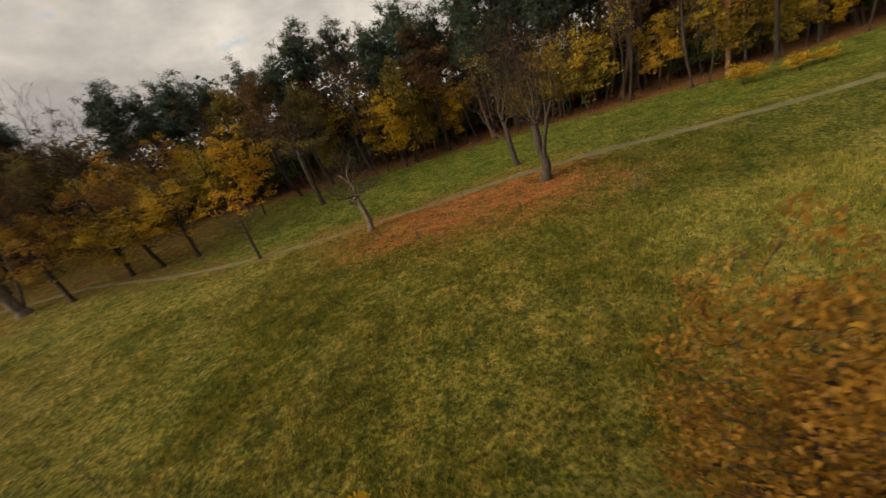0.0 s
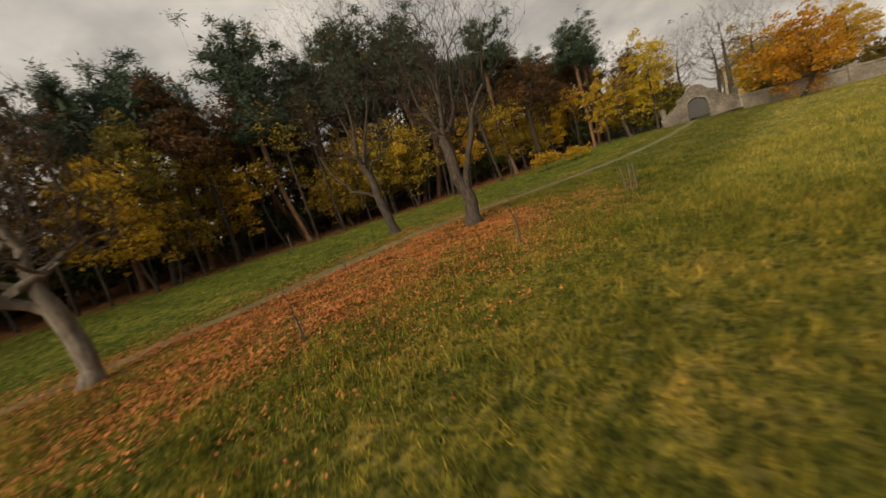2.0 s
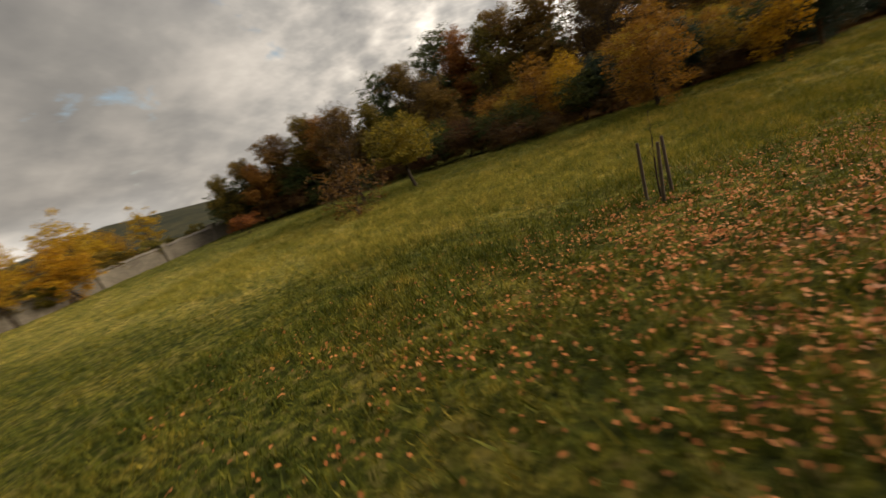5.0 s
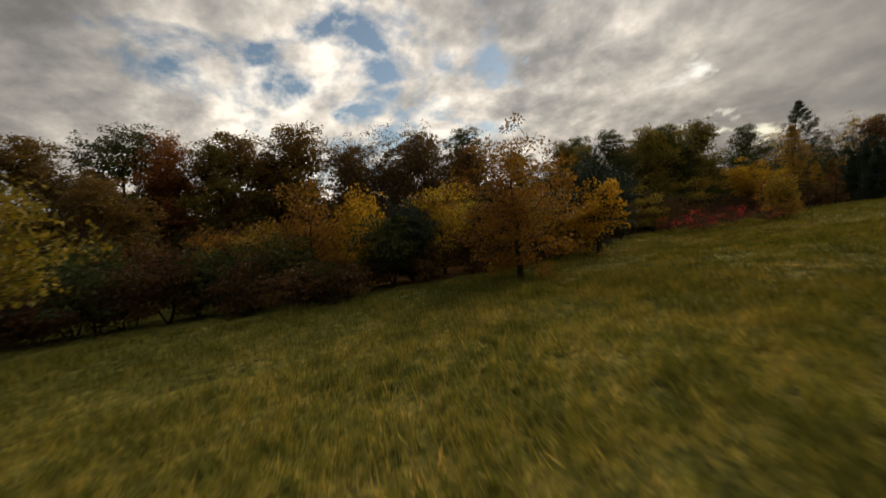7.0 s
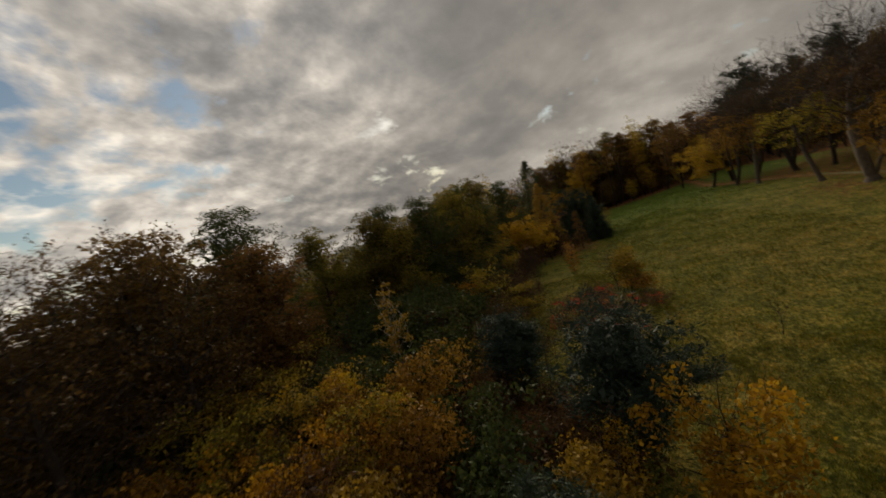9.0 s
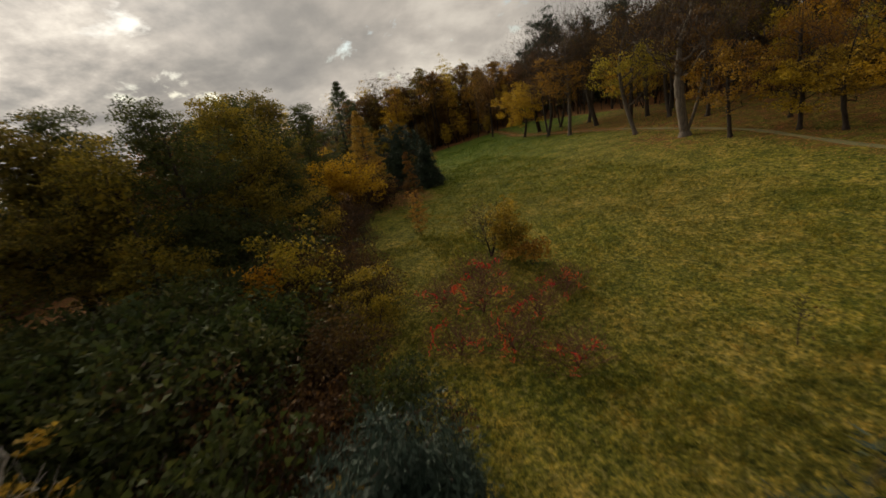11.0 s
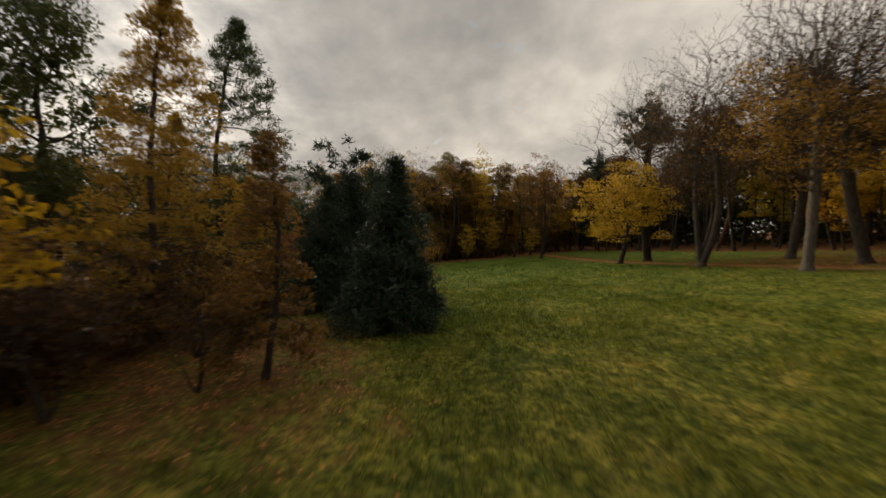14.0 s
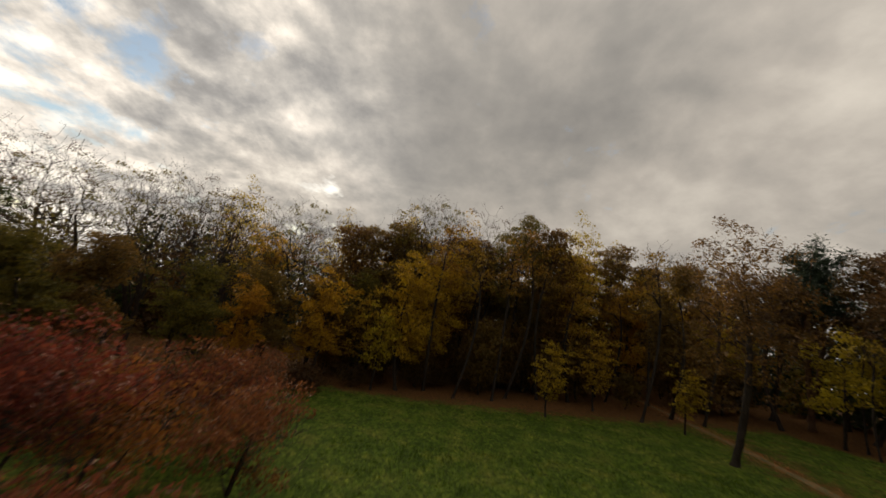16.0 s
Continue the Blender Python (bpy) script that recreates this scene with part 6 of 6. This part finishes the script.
# trees behind the wall
def wall_trees():
    G = "trees behind the park wall"
    a = tree("maple_tree", 201, 10.0, 4.4, GOLD, BARK_DARK, "tall", 0.95, 0.2, 320, 6500, 0.24, tip=0.008, cluster=0.5)
    tagged(place(a, 53.8, 18.0), "broad golden tree before the park wall", "tree", G)
    b = tree("maple_tree", 202, 15.0, 3.2, YELLOW, BARK_DARK, "tall", 0.86, 0.2, 320, 3800, 0.25, tip=0.008, thin=-0.2, cluster=0.5)
    tagged(place(b, 57.5, 33.0), "tall yellow maple beside the gateway", "tree", G)
    c = tree("old_tree", 203, 16.0, 4.6, BROWN, BARK, "vase", 0.75, 0.28, 1100, 150, 0.2, tip=0.007)
    tagged(place(c, 63.5, 25.0), "bare tree standing behind the gateway", "tree", G)
    d = tree("garden_shrub", 204, 4.5, 2.4, OLIVE, BARK_DARK, "dome", 0.95, 0.08, 110, 1700, 0.26, coarse=0.1)
    tagged(place(d, 60.5, 11.0), "yellowish shrub behind the park wall", "shrub", G)
    rng = random.Random(4)
    for x, y, o, s in ((62.0, 8.0, a, 0.7), (61.5, -3.0, a, 0.75), (60.5, 4.0, b, 0.55), (58.0, -8.5, b, 0.5), (64.0, -8.0, a, 0.6), (68.0, 34.0, b, 0.9), (64.0, 39.0, c, 1.0), (53.5, 38.5, b, 0.75), (60.5, 14.0, b, 0.7), (59.5, 6.5, b, 0.65), (57.5, 0.5, b, 0.6), (72.0, 14.0, c, 0.7), (68.0, 21.0, a, 0.95), (70.0, 27.5, c, 0.95), (75.0, 24.0, b, 0.9), (66.0, 12.5, b, 0.6), (64.5, 30.0, c, 0.9), (66.5, 21.5, c, 0.95), (56.5, 36.5, c, 0.85), (55.0, 9.0, b, 0.55), (54.0, 4.5, a, 0.6), (63.0, 17.0, a, 0.9), (61.0, 35.5, d, 1.4), (59.5, 34.0, d, 1.1), (62.5, 33.0, d, 1.5), (66.0, 36.0, a, 0.9), (61.5, 37.5, b, 0.8), (64.5, 34.5, d, 1.6)):
        copy_at(o, x, y, rng.uniform(0, 360), s)
    y = 22.0
    while y > -24:
        x = float(np.interp(y, [-22, 26], [47, 59])) + rng.uniform(1.6, 4.0)
        copy_at(d, x, y, rng.uniform(0, 360), rng.uniform(0.55, 1.0))
        y -= rng.uniform(2.5, 4.5)


wall_trees()


# ---------------------------------------------------------------- staked saplings
def staked(seed, x, y, h=1.15, n=3, spread=0.28):
    rng = random.Random(seed)
    o = new("staked_sapling")
    for k in range(n):
        a = 2 * math.pi * k / n + 0.4
        bm = bmesh.new()
        r = bmesh.ops.create_cone(bm, cap_ends=True, segments=9, radius1=0.038, radius2=0.032, depth=h + 0.3)
        for v in bm.verts:
            v.co.x += 0.004 * math.sin(40 * v.co.z + k)
        m = Matrix.Translation((spread * math.cos(a), spread * math.sin(a), h / 2 - 0.1)) @ Matrix.Rotation(radians(rng.uniform(-4, 4)), 4, "X") @ Matrix.Rotation(radians(rng.uniform(-4, 4)), 4, "Y")
        bmesh.ops.transform(bm, matrix=m, verts=bm.verts)
        bmesh.ops.bevel(bm, geom=[e for e in bm.edges if e.is_boundary is False and abs(e.verts[0].co.z - e.verts[1].co.z) < 0.02 and e.verts[0].co.z > h * 0.8], offset=0.008, segments=1, affect="EDGES")
        bm_part("stake", bm, STAKE, o)
    g = np.random.default_rng(seed)
    pts = np.array([(0.05 * g.normal(), 0.05 * g.normal(), 0.9 + 0.95 * k / 7) for k in range(8)])
    P, par, ends = grow(g, pts, h * 1.2, (0.04, 0.02), 0.8, 0.3, 0.03)
    rad, cnt = radii(P, par, 0.018, 0.005)
    V, F = wood_arrays(P, par, rad, cnt, 6, rad > 0, 1.1)
    tagged(part("stem", mesh_of("stem", V, F, TWIG, True), o, "thin bare stem"), kind="stuff")
    place(o, x, y, rng.uniform(0, 90), 1.0, 0.0)
    return tagged(o, "bare young sapling tied between rough wooden stakes", "sapling", "staked saplings")


staked(1, 13.35, 23.3, 1.2)
staked(2, 5.6, 24.6, 1.0, 1, 0.08)
staked(3, -1.9, 26.3, 0.65, 1, 0.12)
staked(4, 2.5, 31.3, 0.6, 1, 0.12)
staked(5, 6.4, 45.4, 1.3, 1, 0.15)


# ---------------------------------------------------------------- grass and fallen leaves
def in_rect(rng, n, x0, x1, y0, y1):
    return rng.uniform(x0, x1, n), rng.uniform(y0, y1, n)


def grass():
    rng = np.random.default_rng(77)
    xs, ys = zip(*[in_rect(rng, n, *r) for n, r in ((44000, (-14, 24, 7, 31)), (40000, (-78, -4, 3, 27)), (11000, (-104, -60, 14, 40)), (11000, (-60, 40, 20, 47)), (5000, (20, 52, -2, 32)), (12000, (-40, 8, -2, 8)))])
    x, y = np.concatenate(xs), np.concatenate(ys)
    keep = (np.abs(y - path_y(x)) > 0.75) & (y > lower_edge(x) - 1) & (y < wood_edge(x) + 1) & (leafy(x, y) < rng.uniform(0.25, 1.05, len(x)))
    x, y = x[keep], y[keep]
    n = len(x)
    patch = 0.5 + 0.5 * np.sin(x * 0.61 + 1.3 * np.sin(y * 0.4)) * np.sin(y * 0.73 + 0.9 * np.sin(x * 0.31))
    hgt = 0.10 + 0.15 * patch
    B = 4
    bx = np.repeat(x, B) + rng.normal(size=n * B) * 0.09
    by = np.repeat(y, B) + rng.normal(size=n * B) * 0.09
    h = np.repeat(hgt, B) * rng.uniform(0.5, 1.35, n * B)
    a = rng.uniform(0, 6.283, n * B)
    w = rng.uniform(0.008, 0.021, n * B)
    ln = rng.uniform(0.2, 1.0, n * B) * h
    z = ground_z(bx, by) - 0.015
    d = rng.uniform(0, 6.283, n * B)
    V = np.stack([np.stack([bx - w * np.cos(a), by - w * np.sin(a), z], -1), np.stack([bx + w * np.cos(a), by + w * np.sin(a), z], -1),
                  np.stack([bx + ln * np.cos(d), by + ln * np.sin(d), z + h], -1)], 1)
    F = np.arange(3 * n * B).reshape(-1, 3)
    tagged(new("grass", mesh_of("grass", V.reshape(-1, 3), F, BLADE)), "rough tussocky grass, green mixed with dry straw blades", "grass", kind="stuff")
    # taller dry tufts on the south-eastern meadow
    x, y = in_rect(rng, 20000, 4, 36, -4, 21)
    keep = (y > lower_edge(x) + 0.5) & (y < 20.6 - 0.25 * np.maximum(0, x - 21)) & (rng.uniform(0, 1, len(x)) < 0.35 + 0.65 * (np.sin(x * 0.8 + np.sin(y)) * np.sin(y * 0.9 + x * 0.3) > -0.1))
    x, y = x[keep], y[keep]
    n, B = len(x), 6
    bx, by = np.repeat(x, B) + rng.normal(size=n * B) * 0.12, np.repeat(y, B) + rng.normal(size=n * B) * 0.12
    h = rng.uniform(0.16, 0.42, n * B)
    a, d = rng.uniform(0, 6.283, (2, n * B))
    w, ln = rng.uniform(0.006, 0.013, n * B), rng.uniform(0.2, 0.7, n * B) * h
    z = ground_z(bx, by) - 0.015
    V = np.stack([np.stack([bx - w * np.cos(a), by - w * np.sin(a), z], -1), np.stack([bx + w * np.cos(a), by + w * np.sin(a), z], -1),
                  np.stack([bx + ln * np.cos(d), by + ln * np.sin(d), z + h], -1)], 1)
    tagged(new("tall_grass", mesh_of("tall_grass", V.reshape(-1, 3), np.arange(3 * n * B).reshape(-1, 3), BLADE)), "tall dry straw-coloured meadow grass in tufts", "grass", kind="stuff")


def litter():
    rng = np.random.default_rng(78)
    xs, ys = zip(*[in_rect(rng, n, *r) for n, r in ((430000, (-12, 24, 15, 37)), (56000, (-75, -8, 29, 50)), (12000, (-30, 50, 42, 54)), (9000, (-50, 25, -4, 12)), (11000, (-72, -48, 0, 12)), (12000, (-118, -70, 28, 50)))])
    x, y = np.concatenate(xs), np.concatenate(ys)
    keep = leafy(x, y) ** 1.3 * (0.84 + 0.3 * np.sin(1.9 * x + np.sin(1.3 * y)) * np.sin(2.3 * y + 1.7 * np.sin(0.8 * x)) + 0.3 * np.sin(0.83 * x - 0.5 * y + 2 * np.sin(0.6 * y)) * np.sin(1.1 * y + 1.4 * np.sin(0.5 * x))) > rng.uniform(0.02, 1.0, len(x))
    wx = rng.uniform(-140, -55, 16000)
    x, y, keep = np.concatenate([x, wx]), np.concatenate([y, path_y(wx) + rng.normal(size=16000) * 0.6]), np.concatenate([keep, np.ones(16000, bool)])
    keep &= ~((np.abs(y - path_y(x)) < 0.55) & (rng.uniform(0, 1, len(x)) < 0.75) & (x > -3))
    x, y = x[keep], y[keep]
    n = len(x)
    z = ground_z(x, y) + rng.uniform(0.02, 0.07, n)
    s = rng.uniform(0.021, 0.044, n)
    a = rng.uniform(0, 6.283, n)
    t = rng.normal(size=(n, 2)) * 0.35
    V = []
    for u, v, c in ((-1, 0, 0.0), (-0.1, -0.75, 0.22), (1, 0, 0.05), (-0.1, 0.75, 0.22)):
        px, py = s * (u * np.cos(a) - v * np.sin(a)), s * (u * np.sin(a) + v * np.cos(a))
        V.append(np.stack([x + px, y + py, z + t[:, 0] * px + t[:, 1] * py + c * s], -1))
    V = np.stack(V, 1).reshape(-1, 3)
    tagged(new("fallen_leaves", mesh_of("fallen_leaves", V, np.arange(4 * n).reshape(-1, 4), LITTER)), "thick scatter of curled orange-brown fallen maple leaves", "leaves", kind="stuff")


grass()
litter()
